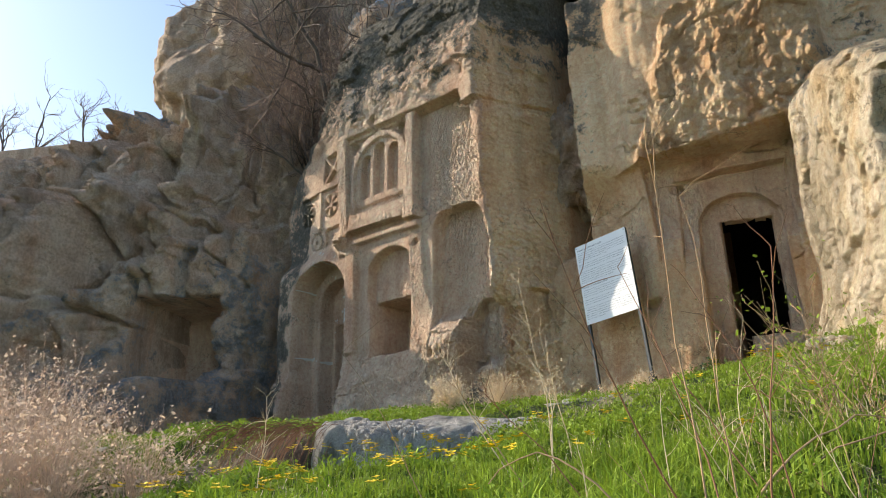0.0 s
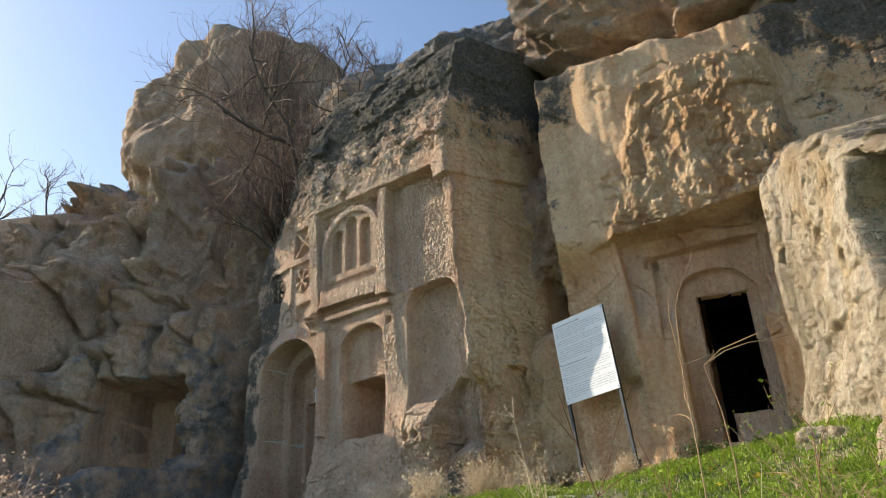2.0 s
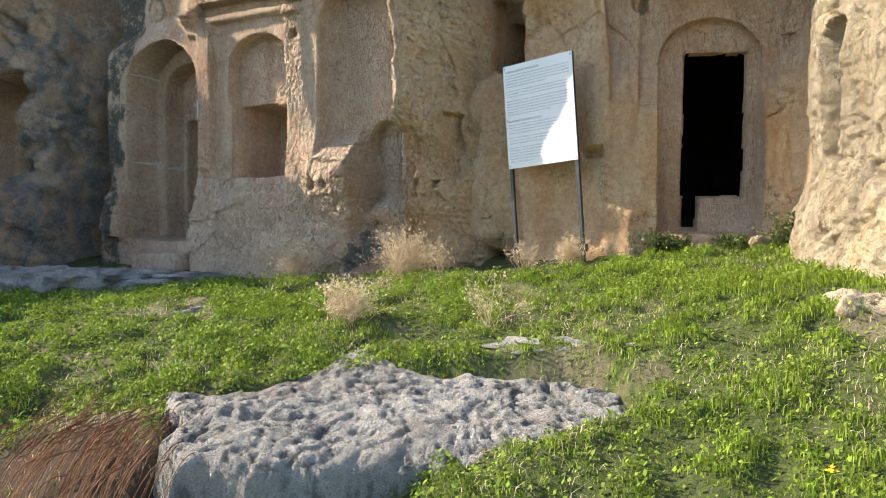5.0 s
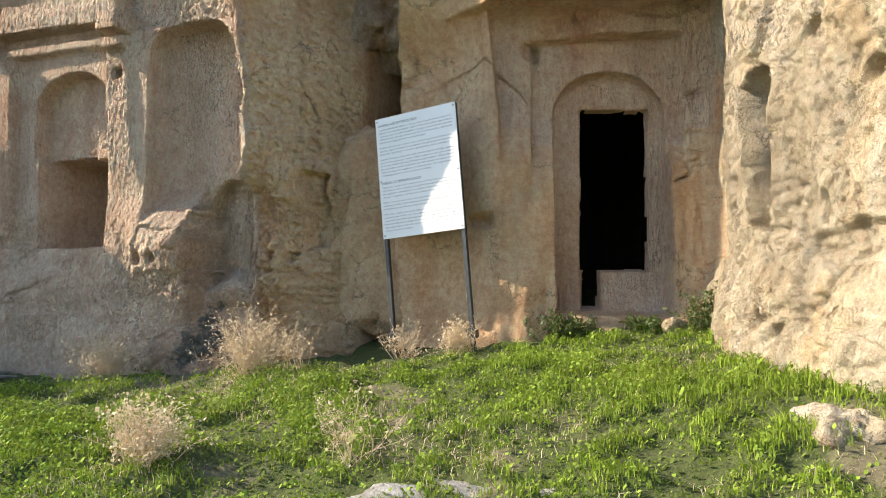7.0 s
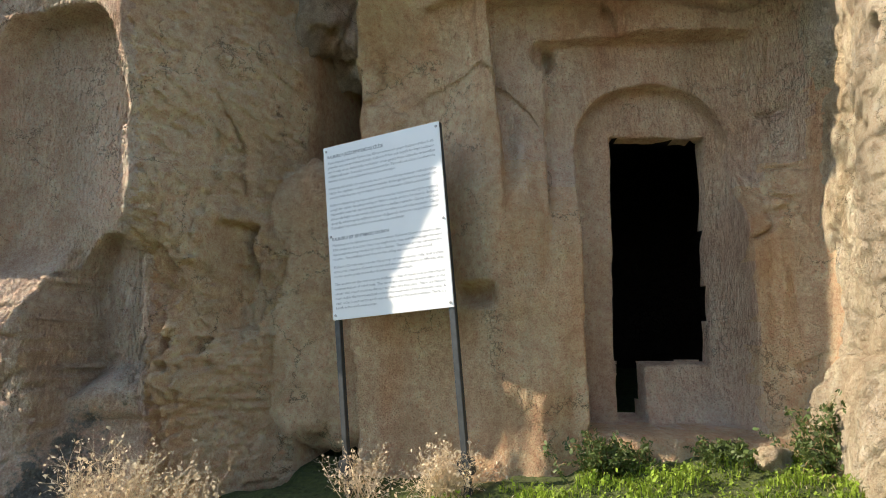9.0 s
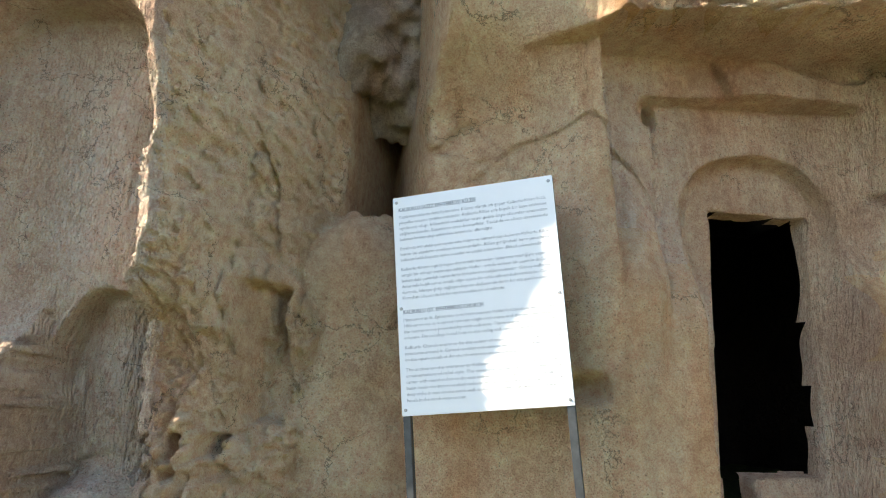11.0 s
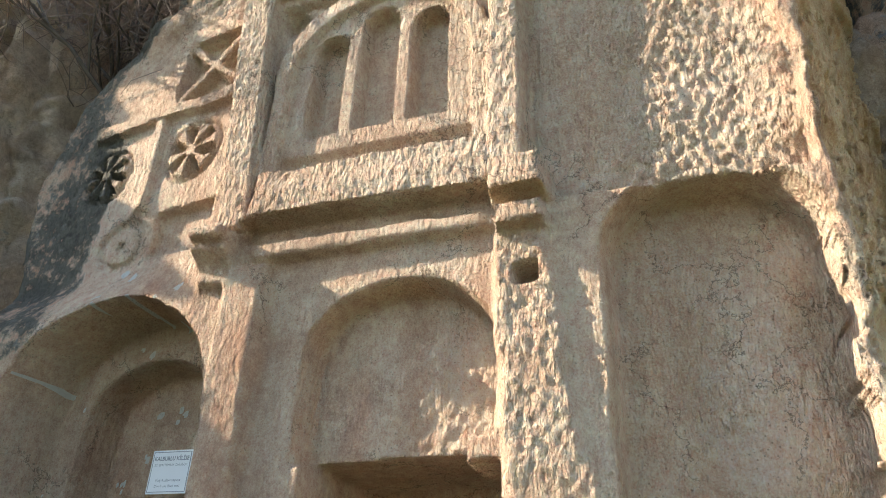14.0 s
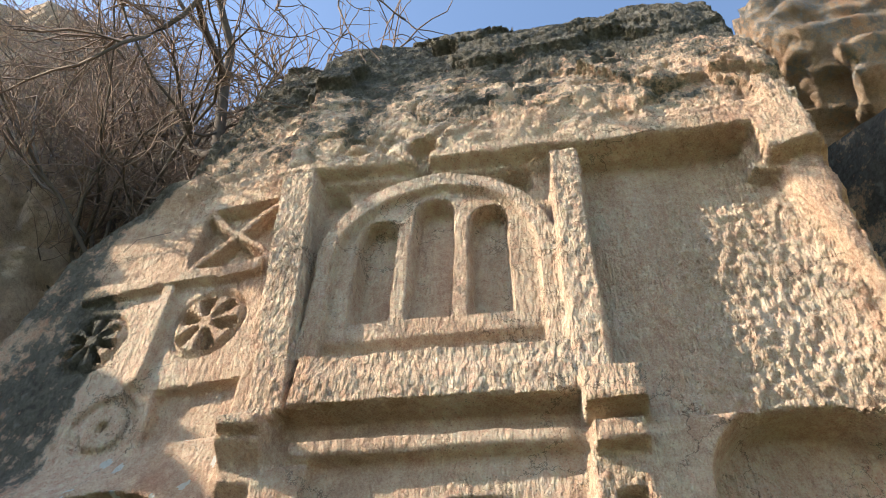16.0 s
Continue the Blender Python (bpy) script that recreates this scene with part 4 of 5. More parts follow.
def slab():
    u, v = np.meshgrid(spaced((-1.9, 0.016), (2.3, 0)), spaced((4.6, 0.016), (7.6, 0)))
    n1, n2, n3 = fbm(u * 0.9, v * 0.9, 101.0, 4), fbm(u * 4, v * 4, 103.0, 4), fbm(u * 13, v * 13, 105.0, 3)
    front = 5.22 + 0.10 * n1 + 0.05 * n2 + 0.06 * u
    left = -1.04 + 0.08 * n1 + 0.04 * n2 - 0.2 * (v - 6.0)
    right = 1.62 + 0.10 * n1 + 0.05 * n2 - 0.3 * np.maximum(v - 5.9, 0)
    back = 6.55 + 0.15 * n1 + 0.55 * np.exp(-((u - 0.1) / 0.25) ** 2) - 0.25 * np.abs(u - 0.3)
    pits = step(fbm(u * 24, v * 24, 107.0, 3), 0.35, 0.5)
    top = 1.52 + 0.11 * (v - 5.4) + 0.035 * n1 + 0.02 * n2 + 0.01 * n3 - 0.02 * pits
    edge = np.minimum(np.minimum(v - front, u - left), np.minimum((right - u) * 0.5, (back - v) * 0.5))
    z = np.where(edge > 0, top - 0.07 * np.exp(-edge / 0.06), top - 0.07 + edge * 5.5 + 0.06 * n2)
    z = np.maximum(z, 0.2)
    ob = sheet("rock_slab", np.stack([u + 0.03 * n2, v + 0.03 * n2, z], -1), SLAB, 0.1 * n1 + 0.15 + 0.3 * pits)
    return tagged(ob, "flat grey lichen-mottled rock outcrop in the grass", "rock")


slab()

# ---- information boards ----
def part(name, bm, mat, parent, label=""):
    me = bpy.data.meshes.new(name)
    bm.to_mesh(me)
    bm.free()
    me.materials.append(mat)
    ob = new(name, me)
    ob.parent = parent
    if label:
        ob["label"] = label
    return ob


def block(sx, sy, sz, at=(0, 0, 0), bevel=0.0):
    bm = bmesh.new()
    bmesh.ops.create_cube(bm, size=1)
    bmesh.ops.scale(bm, vec=(sx, sy, sz), verts=bm.verts)
    bmesh.ops.translate(bm, vec=at, verts=bm.verts)
    if bevel:
        bmesh.ops.bevel(bm, geom=bm.edges[:], offset=bevel, segments=2, affect="EDGES")
    return bm


def lettering(name, text, size, at, parent, width=0.0, bold=0.0, mat=None):
    """Printed words on a board's face, which looks along local -y. width: the line is drawn out or squeezed to it."""
    cu = bpy.data.curves.new(name, "FONT")
    cu.body, cu.size, cu.offset, cu.resolution_u = text, size, bold, 2
    tmp = bpy.data.objects.new(name, cu)
    me = bpy.data.meshes.new_from_object(tmp)
    bpy.data.objects.remove(tmp)
    co = np.array([v.co[:] for v in me.vertices])
    k = width / max(co[:, 0].max() - co[:, 0].min(), 1e-6) if width else 1.0
    if not 0.6 < k < 1.5:
        k = 1.0
    for v in me.vertices:
        x, y, _ = v.co
        v.co = (at[0] + x * k, at[1], at[2] + y)
    me.materials.clear()
    me.materials.append(mat or INK)
    ob = new(name, me)
    ob.parent = parent
    return ob


TURKISH = (("Yazılı kaynaklarda Aziz Ephtemios Kilisesi olarak adı geçen Kalburlu Kilise 9-10.", "yüzyıllar arasına tarihlenmektedir. Kalburlu Kilise çok büyük bir kaya kütlesine",
            "oyulmuş olup, kilisedeki mekânlar arası geçiş kaya sütunlar arasından", "sağlanmaktadır. Sütunların arası kemerlidir. Tavanda ve sütun üzerlerinde", "bulunan kırmızı çizgi şeklindeki boyamalar silinmiştir."),
           ("Etrafında irili ufaklı çok sayıda oda, hücre ve kemerli yapı bulunan Kalburlu Kilise", "bütün bu yapıların merkezi konumundadır. Kilise girişindeki kare panolarda", "bulunan farklı boyutta oyma rozetler ve çeşitli süslemeler dikkati çekmektedir."),
           ("Kalburlu Kilisenin giriş kapısı üzerindeki kemerler, kabartma tekniğiyle yapılmış", "zengin bir mimari bezemeye sahiptir. Nefler, ortada serbest bir payenin doğu ve", "batısındaki yuvarlak kemerlerle birbirlerine bağlanmaktadır. Güney nefin batı",
            "duvarında beşik tonoz örtülü nişin içinde bir vaftiz teknesi bulunmaktadır. Güney", "duvarda, kiliseye girişi sağlayan kapının doğusunda derin bir niş görülmektedir.", "Kuzeybatı köşesinde ise bir oturma sekisi yer almaktadır."))
ENGLISH = (("Mentioned as St. Ephtemios in written sources, Kalburlu Church is dated to 9th-", "10th centuries. It is carved into one single rock mass, and the passages between", "the locations are provided by rock columns. There are arches between the", "columns. The paintings in red lines on the ceiling and columns were erased."),
           ("Kalburlu Church seems to be the center of many rooms, cells, and arched", "structures around it. Carved rosettes and various decorations of different sizes", "on the square panels at the church entrance are remarkable."),
           ("The arches on the entrance to Kalburlu Church have rich architectural", "ornamentations of relief style. The naves are connected to each other in the", "center with round arches to the east and west of a free plate. There is a baptism", "basin inside the barrel-vaulted niche in the west wall of the southern nave. A", "deep niche is seen on the south wall, to the east of the main entrance. There is a", "bench in the north-west corner."))


def info_board():
    W, H = 0.89, 1.185
    ax = Vector((0.652, -0.751, 0.100)).normalized()
    up = Vector((-0.068, 0.086, 1.0))
    up = (up - ax * up.dot(ax)).normalized()
    back = up.cross(ax)
    base = new("information_board")
    m = Matrix((ax, back, up)).transposed().to_4x4()
    m.translation = (2.307, 9.514, 3.134)
    base.matrix_world = m
    part("panel", block(W, 0.010, H, (0, 0, H / 2), 0.003), PANEL, base, "white printed panel")
    for sx in (-1, 1):
        part("post", block(0.04, 0.04, 1.2 + H, (sx * (W / 2 - 0.022), 0.026, H / 2 - 0.6), 0.003), STEEL, base, "dark square steel post")
        part("foot", block(0.09, 0.09, 0.10, (sx * (W / 2 - 0.022), 0.026, -0.95), 0.01), STEEL, base)
    for sx in (-1, 1):
        for h in (0.03, 0.56, H - 0.03):
            bm = bmesh.new()
            bmesh.ops.create_cone(bm, cap_ends=True, segments=12, radius1=0.010, radius2=0.006, depth=0.008)
            bmesh.ops.rotate(bm, matrix=Matrix.Rotation(radians(90), 3, "X"), verts=bm.verts)
            bmesh.ops.translate(bm, vec=(sx * (W / 2 - 0.022), -0.008, h), verts=bm.verts)
            part("screw", bm, SCREW, base, "zinc screw head")
    left, wide, face = -W / 2 + 0.032, W - 0.075, -0.0062
    z = H - 0.085
    lettering("heading", "KALBURLU (AZİZ EPHTEMİOS) KİLİSE", 0.030, (left, face, z), base, 0.44, 0.0008)
    z -= 0.040
    for para in TURKISH:
        for i, line in enumerate(para):
            lettering("text_line", line, 0.0245, (left, face, z), base, wide if i < len(para) - 1 else 0)
            z -= 0.0315
        z -= 0.021
    z -= 0.026
    lettering("heading", "KALBURLU (ST. EPHTEMIOS) CHURCH", 0.030, (left, face, z), base, 0.44, 0.0008)
    z -= 0.040
    for para in ENGLISH:
        for i, line in enumerate(para):
            lettering("text_line", line, 0.0245, (left, face, z), base, wide if i < len(para) - 1 else 0)
            z -= 0.0315
        z -= 0.021
    tagged(base, "white Turkish and English information board on steel posts", "sign")


info_board()


def door_plate():
    base = new("door_plate")
    x, y, _ = place(F_DIR, 8.1, -0.90, 3.8, -0.786, 9.1)
    base.matrix_world = pose(x, y, 3.93, 0, 0, -40.5)
    W, H = 0.31, 0.27
    part("plate", block(W, 0.008, H, (0, 0, H / 2), 0.002), PANEL, base, "white plate")
    for a in (block(W - 0.02, 0.002, 0.004, (0, -0.005, H - 0.012)), block(W - 0.02, 0.002, 0.004, (0, -0.005, 0.012)), block(0.004, 0.002, H - 0.02, (-W / 2 + 0.012, -0.005, H / 2)), block(0.004, 0.002, H - 0.02, (W / 2 - 0.012, -0.005, H / 2))):
        part("border_line", a, INK, base)
    lettering("heading", "KALBURLU KİLİSE", 0.036, (-W / 2 + 0.022, -0.0056, H - 0.065), base, W - 0.045, 0.001)
    lettering("text_line", "ST. EPHTEMIOS CHURCH", 0.022, (-W / 2 + 0.03, -0.0056, H - 0.10), base, W - 0.06)
    lettering("text_line", "Flaş Kullanmayınız", 0.024, (-W / 2 + 0.06, -0.0056, 0.075), base, W - 0.12)
    lettering("text_line", "Don't use flash tool", 0.022, (-W / 2 + 0.06, -0.0056, 0.04), base, W - 0.12)
    tagged(base, "small white name plate fixed inside the portal", "sign")


door_plate()

# ---- loose stones ----
boulder("white_stone", (2.70, 3.88, 1.76), (0.30, 0.28, 0.31), "whitish rounded stone lying in the grass", PALE, 21.0, 0.2, 20, -0.4, 40)
boulder("white_stone", (3.2, 5.77, 1.97), (0.30, 0.24, 0.17), "whitish rounded stone lying in the grass", PALE, 22.0, 0.2, 50, -0.4, 40)
boulder("small_stone", (4.18, 8.25, 2.33), (0.10, 0.08, 0.07), "small pale stone by the chapel door", PALE, 23.0, 0.25, 10, -0.4, 16)
boulder("flat_stone", (-1.22, 8.5, 1.63), (0.26, 0.16, 0.07), "flat grey stone flush with the turf", SLAB, 24.0, 0.2, 10, -0.4, 24)
boulder("flat_stone", (1.72, 6.32, 1.70), (0.55, 0.2, 0.06), "flat grey rock strip showing in the turf", SLAB, 25.0, 0.2, -15, -0.4, 30)
boulder("rock_shelf", (-3.6, 11.4, 1.66), (1.9, 0.6, 0.13), "low grey rock shelf at the cliff foot", SLAB, 26.0, 0.15, -14, -0.3, 50, 4.0)

# ---- plants ----
RNG = np.random.RandomState(7)


def inside_slab(x, y):
    return (x > -1.04 - 0.2 * (y - 6.0)) & (x < 1.1 - 0.3 * np.maximum(y - 5.9, 0)) & (y > 5.25) & (y < 6.25 - 0.25 * np.abs(x - 0.3))


def open_turf(x, y):
    """Where turf grows: clear of the rock slab and of the cliff's foot."""
    church = (0.649 * x + 0.761 * y < 7.75 + 0.0 * x) | (0.761 * x - 0.649 * y + 9.1 > 3.1)
    chapel = 0.411 * x + 0.911 * y < 9.35
    pale = ~((y > 3.1) & (x > np.interp(y, [q[1] for q in PALE_LINE[::-1]], [q[0] for q in PALE_LINE[::-1]]) - 0.14))
    west = 0.17 * x + 0.985 * y < 11.2
    return ~inside_slab(x, y) & church & chapel & pale & west


def blades(name, n, region, height, width, mat, label, density=None, lean=0.5, curl=0.5):
    x = RNG.uniform(region[0], region[1], n)
    y = RNG.uniform(region[2], region[3], n)
    keep = open_turf(x, y)
    if density is not None:
        keep &= RNG.rand(n) < density(x, y)
    x, y = x[keep], y[keep]
    n = len(x)
    z = ground_height(x, y) - 0.01
    h = height(x, y) * RNG.uniform(0.5, 1.3, n)
    w = width * RNG.uniform(0.6, 1.3, n)
    a, b = RNG.uniform(0, 2 * np.pi, n), RNG.uniform(0, 2 * np.pi, n)
    l = lean * RNG.rand(n) * h
    dx, dy = np.cos(a) * w, np.sin(a) * w
    lx, ly = np.cos(b) * l, np.sin(b) * l
    P = np.zeros((n, 5, 3))
    base = np.stack([x, y, z], -1)
    side = np.stack([dx, dy, 0 * x], -1)
    mid = base + np.stack([lx * 0.3, ly * 0.3, h * 0.6], -1)
    tip = base + np.stack([lx * (1 + curl), ly * (1 + curl), h * (1 - 0.25 * curl)], -1)
    P[:, 0], P[:, 1], P[:, 2], P[:, 3], P[:, 4] = base - side, base + side, mid + side * 0.7, mid - side * 0.7, tip
    k = np.arange(n)[:, None] * 5
    tri = np.concatenate([k + [0, 1, 2], k + [0, 2, 3], k + [3, 2, 4]])
    ob = mesh_object(name, P.reshape(-1, 3), tri, mat, smooth=False)
    return tagged(ob, label, "grass", kind="stuff")


def patchy(scale, seed, lo, hi):
    return lambda x, y: np.clip((fbm(x * scale, y * scale, seed, 3) - lo) / (hi - lo), 0, 1)


def turf_height(x, y):
    far = 0.034 + 0.022 * np.clip((x - 0.5) / 2.5, 0, 1)
    near = 0.075 * np.clip((4.6 - y) / 2.5, 0, 1)
    return (far + near) * (0.30 + 1.35 * clumps(x, y)) + 0.012 * fbm(x * 1.2, y * 1.2, 120.0, 2)


def worn(x, y):
    trodden = step(fbm(x * 2.4, y * 3.4, 95.0, 3), 0.25, 0.5) * step(1.6 - x, 0, 2.0) * step(y, 6.6, 1.5)
    patch = step(fbm(x * 1.3, y * 1.3, 90.0, 4), 0.85, 0.3)
    return np.clip(0.45 * trodden + 0.7 * patch + 2.0 * scar(x, y), 0, 1)


def turf_density(x, y):
    fade = np.clip((x + 8) / 3.0, 0, 1) * np.clip((6.5 - x) / 2.0, 0, 1) * np.clip((y + 0.6) / 1.5, 0, 1)
    return (1 - 0.93 * worn(x, y)) * fade * (0.55 + 0.6 * clumps(x, y))


blades("grass", 560000, (-7, 6.0, 0.2, 11.5), turf_height, 0.0036, GRASS, "short bright green spring grass", turf_density, 0.7, 0.6)
blades("tall_grass", 30000, (-1.2, 4.5, 0.7, 4.2), lambda x, y: 0.09 + 0.09 * np.clip((3.0 - y) / 1.2, 0, 1) + 0.04 * fbm(x * 2, y * 2, 130.0, 2), 0.0033, GRASS, "taller green grass on the bank", patchy(1.1, 131.0, -0.35, 0.3), 0.9, 0.8)
blades("dry_grass", 52000, (-6, 5.5, 0.9, 10.5), lambda x, y: 0.07 + 0.08 * np.clip((5 - y) / 3, 0, 1), 0.0022, STRAW, "dry straw-coloured grass among the green", patchy(1.3, 140.0, 0.0, 0.8), 1.4, 0.9)


def low_leaves(n):
    x, y = RNG.uniform(-6.0, 4.6, n), RNG.uniform(1.6, 11.3, n)
    keep = open_turf(x, y) & (RNG.rand(n) < turf_density(x, y) * (0.65 + 0.35 * step(0.8 - x, 0, 2.5)) * (0.55 + 0.45 * patchy(0.8, 150.0, -0.4, 0.2)(x, y)))
    x, y = x[keep], y[keep]
    n = len(x)
    z = ground_height(x, y) + RNG.rand(n) * (0.012 + 0.075 * clumps(x, y))
    r = RNG.uniform(0.006, 0.015, n)
    a = RNG.uniform(0, 2 * np.pi, n)
    t1, t2 = RNG.uniform(-1.1, 1.1, n), RNG.uniform(-1.1, 1.1, n)
    c, s = np.cos(a) * r, np.sin(a) * r
    base = np.stack([x, y, z], -1)
    e1, e2 = np.stack([c, s, t1 * r], -1), np.stack([-s, c, t2 * r], -1) * 0.75
    P = np.stack([base - e1, base + e2, base + e1, base - e2], 1).reshape(-1, 3)
    ob = mesh_object("low_leaves", P, np.arange(4 * n).reshape(-1, 4), CLOVER, smooth=False)
    return tagged(ob, "low green herb leaves in the turf", "ground cover", kind="stuff")


low_leaves(380000)


class Tubes:
    """Gathers tapered stems into one mesh."""
    def __init__(self):
        self.v, self.f, self.n = [], [], 0

    def stem(self, pts, r0, r1, sides=4):
        pts = np.asarray(pts, float)
        k = len(pts)
        d = np.gradient(pts, axis=0)
        d /= np.linalg.norm(d, axis=1, keepdims=True) + 1e-9
        ref = np.where(np.abs(d[:, 2:3]) > 0.9, [[1.0, 0, 0]], [[0, 0, 1.0]])
        e1 = np.cross(d, ref)
        e1 /= np.linalg.norm(e1, axis=1, keepdims=True) + 1e-9
        e2 = np.cross(d, e1)
        ang = np.arange(sides) * 2 * np.pi / sides
        r = np.linspace(r0, r1, k)[:, None, None]
        ring = pts[:, None] + r * (np.cos(ang)[None, :, None] * e1[:, None] + np.sin(ang)[None, :, None] * e2[:, None])
        idx = self.n + np.arange(k * sides).reshape(k, sides)
        a, b = idx[:-1], idx[1:]
        self.f.append(np.stack([a, np.roll(a, -1, 1), np.roll(b, -1, 1), b], -1).reshape(-1, 4))
        self.v.append(ring.reshape(-1, 3))
        self.n += k * sides

    def mesh(self, name, mat, parent=None, label=""):
        ob = mesh_object(name, np.concatenate(self.v), np.concatenate(self.f), mat, parent)
        if label:
            ob["label"] = label
        return ob


def wander(rng, start, direction, length, steps, bend=0.25, lift=0.0):
    pts, d = [np.array(start, float)], np.array(direction, float)
    d /= np.linalg.norm(d)
    for _ in range(steps):
        d = d + rng.normal(0, bend, 3) * 0.5 + np.array([0, 0, lift])
        d /= np.linalg.norm(d)
        pts.append(pts[-1] + d * length / steps)
    return np.array(pts), d


def branch(rng, thick, thin, start, d, length, r, depth, spread=0.7, lift=0.05, kids=4, cut=1):
    pts, end = wander(rng, start, d, length, 6 if depth > 1 else 5, 0.3 if depth > 1 else 0.5, lift)
    (thick if depth > cut else thin).stem(pts, r, r * 0.5, 6 if depth > cut else 3)
    if depth == 0:
        return
    for k in range(kids):
        at = pts[rng.randint(2 if depth > 1 else 1, len(pts))]
        side = end + rng.normal(0, spread, 3)
        branch(rng, thick, thin, at, side, length * rng.uniform(0.45, 0.8), r * 0.55, depth - 1, spread, lift, kids, cut)


def bare_tree(name, at, direction, length, r, depth, seed, label, kids=4, spread=0.7, lift=0.05, stems=1, category="tree", mats=(None, None)):
    rng = np.random.RandomState(seed)
    base = new(name)
    thick, thin = Tubes(), Tubes()
    for _ in range(stems):
        d = np.array(direction) + rng.normal(0, 0.35 if stems > 1 else 0.02, 3)
        branch(rng, thick, thin, np.zeros(3), d, length * rng.uniform(0.8, 1.1), r, depth, spread, lift, kids)
    thick.mesh("trunk", mats[0] or BARK, base, "grey bare trunk and limbs")
    thin.mesh("crown", mats[1] or TWIG, base, "leafless twigs")
    base.location = at
    return tagged(base, label, category)


def front_at(u, z, d):
    return place(F_DIR, 8.1, u, z, d, 9.1)


bare_tree("bare_tree", front_at(-1.75, 7.2, -0.55), (0.3, 0.1, 1), 2.7, 0.085, 4, 3, "leafless tree growing from the church shoulder", 5, 0.75, 0.04)
for k, (u, z, d, l) in enumerate(((-2.05, 7.0, -0.9, 1.7), (-2.7, 7.4, -1.2, 2.0), (-3.3, 7.8, -1.5, 2.2))):
    bare_tree("bare_shrub", front_at(u, z, d), (-0.15, -0.1, 1), l, 0.026, 3, 50 + k, "dense leafless brown shrub on the cliff ledge", 6, 0.8, 0.04, 5, "shrub")
for k, (x, y, z, l) in enumerate(((-5.4, 20.2, 12.9, 2.6), (-4.3, 20.3, 12.2, 2.8), (-3.4, 20.6, 13.2, 2.6), (-4.7, 20.2, 14.8, 2.4), (-3.2, 21.2, 15.0, 2.4))):
    bare_tree("bare_shrub", (x, y, z), (0.1, -0.35, 1), l, 0.03, 3, 70 + k, "dense leafless brown shrub clinging to the rock dome", 6, 0.85, 0.04, 4, "shrub")
bare_tree("bare_tree", (-4.4, 21.9, 17.2), (0.1, 0, 1), 2.0, 0.05, 4, 9, "thin leafless tree behind the rock dome", 4, 0.6, 0.08)
bare_tree("bare_tree", (-2.5, 21.4, 16.2), (0.1, 0, 1), 2.2, 0.05, 4, 10, "thin leafless tree behind the rock dome", 4, 0.6, 0.08)
bare_tree("bare_tree", (-0.9, 15.6, 12.2), (0.0, 0, 1), 1.4, 0.045, 4, 14, "thin leafless tree behind the church front", 4, 0.6, 0.08)
bare_tree("bare_tree", (2.6, 14.2, 11.6), (-0.2, 0, 1), 1.1, 0.045, 4, 11, "thin leafless tree above the crevice", 4, 0.7, 0.06)
for k in range(12):
    bare_tree("far_tree", (-22.5 + 1.02 * k, 26.0 + RNG.uniform(-1, 1), 12.6 + 0.05 * k + RNG.uniform(-0.3, 0.3)), (RNG.uniform(-0.15, 0.15), 0, 1), RNG.uniform(1.1, 1.9), 0.05, 3, 20 + k, "small leafless tree on the far ridge", 4, 0.6, 0.08)


def dry_bush(at, h, seed, stems=60, label="pale dry seed-headed bush in the grass", mat=None, tuft=True, spread=0.42):
    rng = np.random.RandomState(seed)
    x, y = at
    base = new("dry_bush")
    twigs, heads = Tubes(), []
    for _ in range(stems):
        d = np.array([rng.normal(0, spread), rng.normal(0, spread), 1.0])
        pts, end = wander(rng, (rng.normal(0, 0.05), rng.normal(0, 0.05), -0.02), d, h * rng.uniform(0.6, 1.1), 5, 0.3)
        twigs.stem(pts, 0.0028, 0.001, 3)
        for q in pts[2:]:
            for _ in range(3):
                tp, _e = wander(rng, q, end + rng.normal(0, 0.8, 3), h * rng.uniform(0.12, 0.3), 2, 0.3)
                twigs.stem(tp, 0.0012, 0.0006, 3)
                if tuft:
                    heads.append(tp[-1])
                    heads.append(tp[-1] + rng.normal(0, 0.012, 3))
    tagged(twigs.mesh("brushwood", mat or STRAW, base), kind="stuff")
    if heads:
        c = np.array(heads)
        n = len(c)
        e1, e2 = rng.normal(0, 0.005, (n, 3)), rng.normal(0, 0.005, (n, 3))
        P = np.stack([c - e1, c + e2, c + e1, c - e2], 1).reshape(-1, 3)
        fluff = mesh_object("seed_fluff", P, np.arange(4 * n).reshape(-1, 4), mat or STRAW, base, smooth=False)
        tagged(fluff, "pale feathery seed heads", kind="stuff")
    base.location = (x, y, float(ground_height(x, y)))
    return tagged(base, label, "bush", "dry bushes")


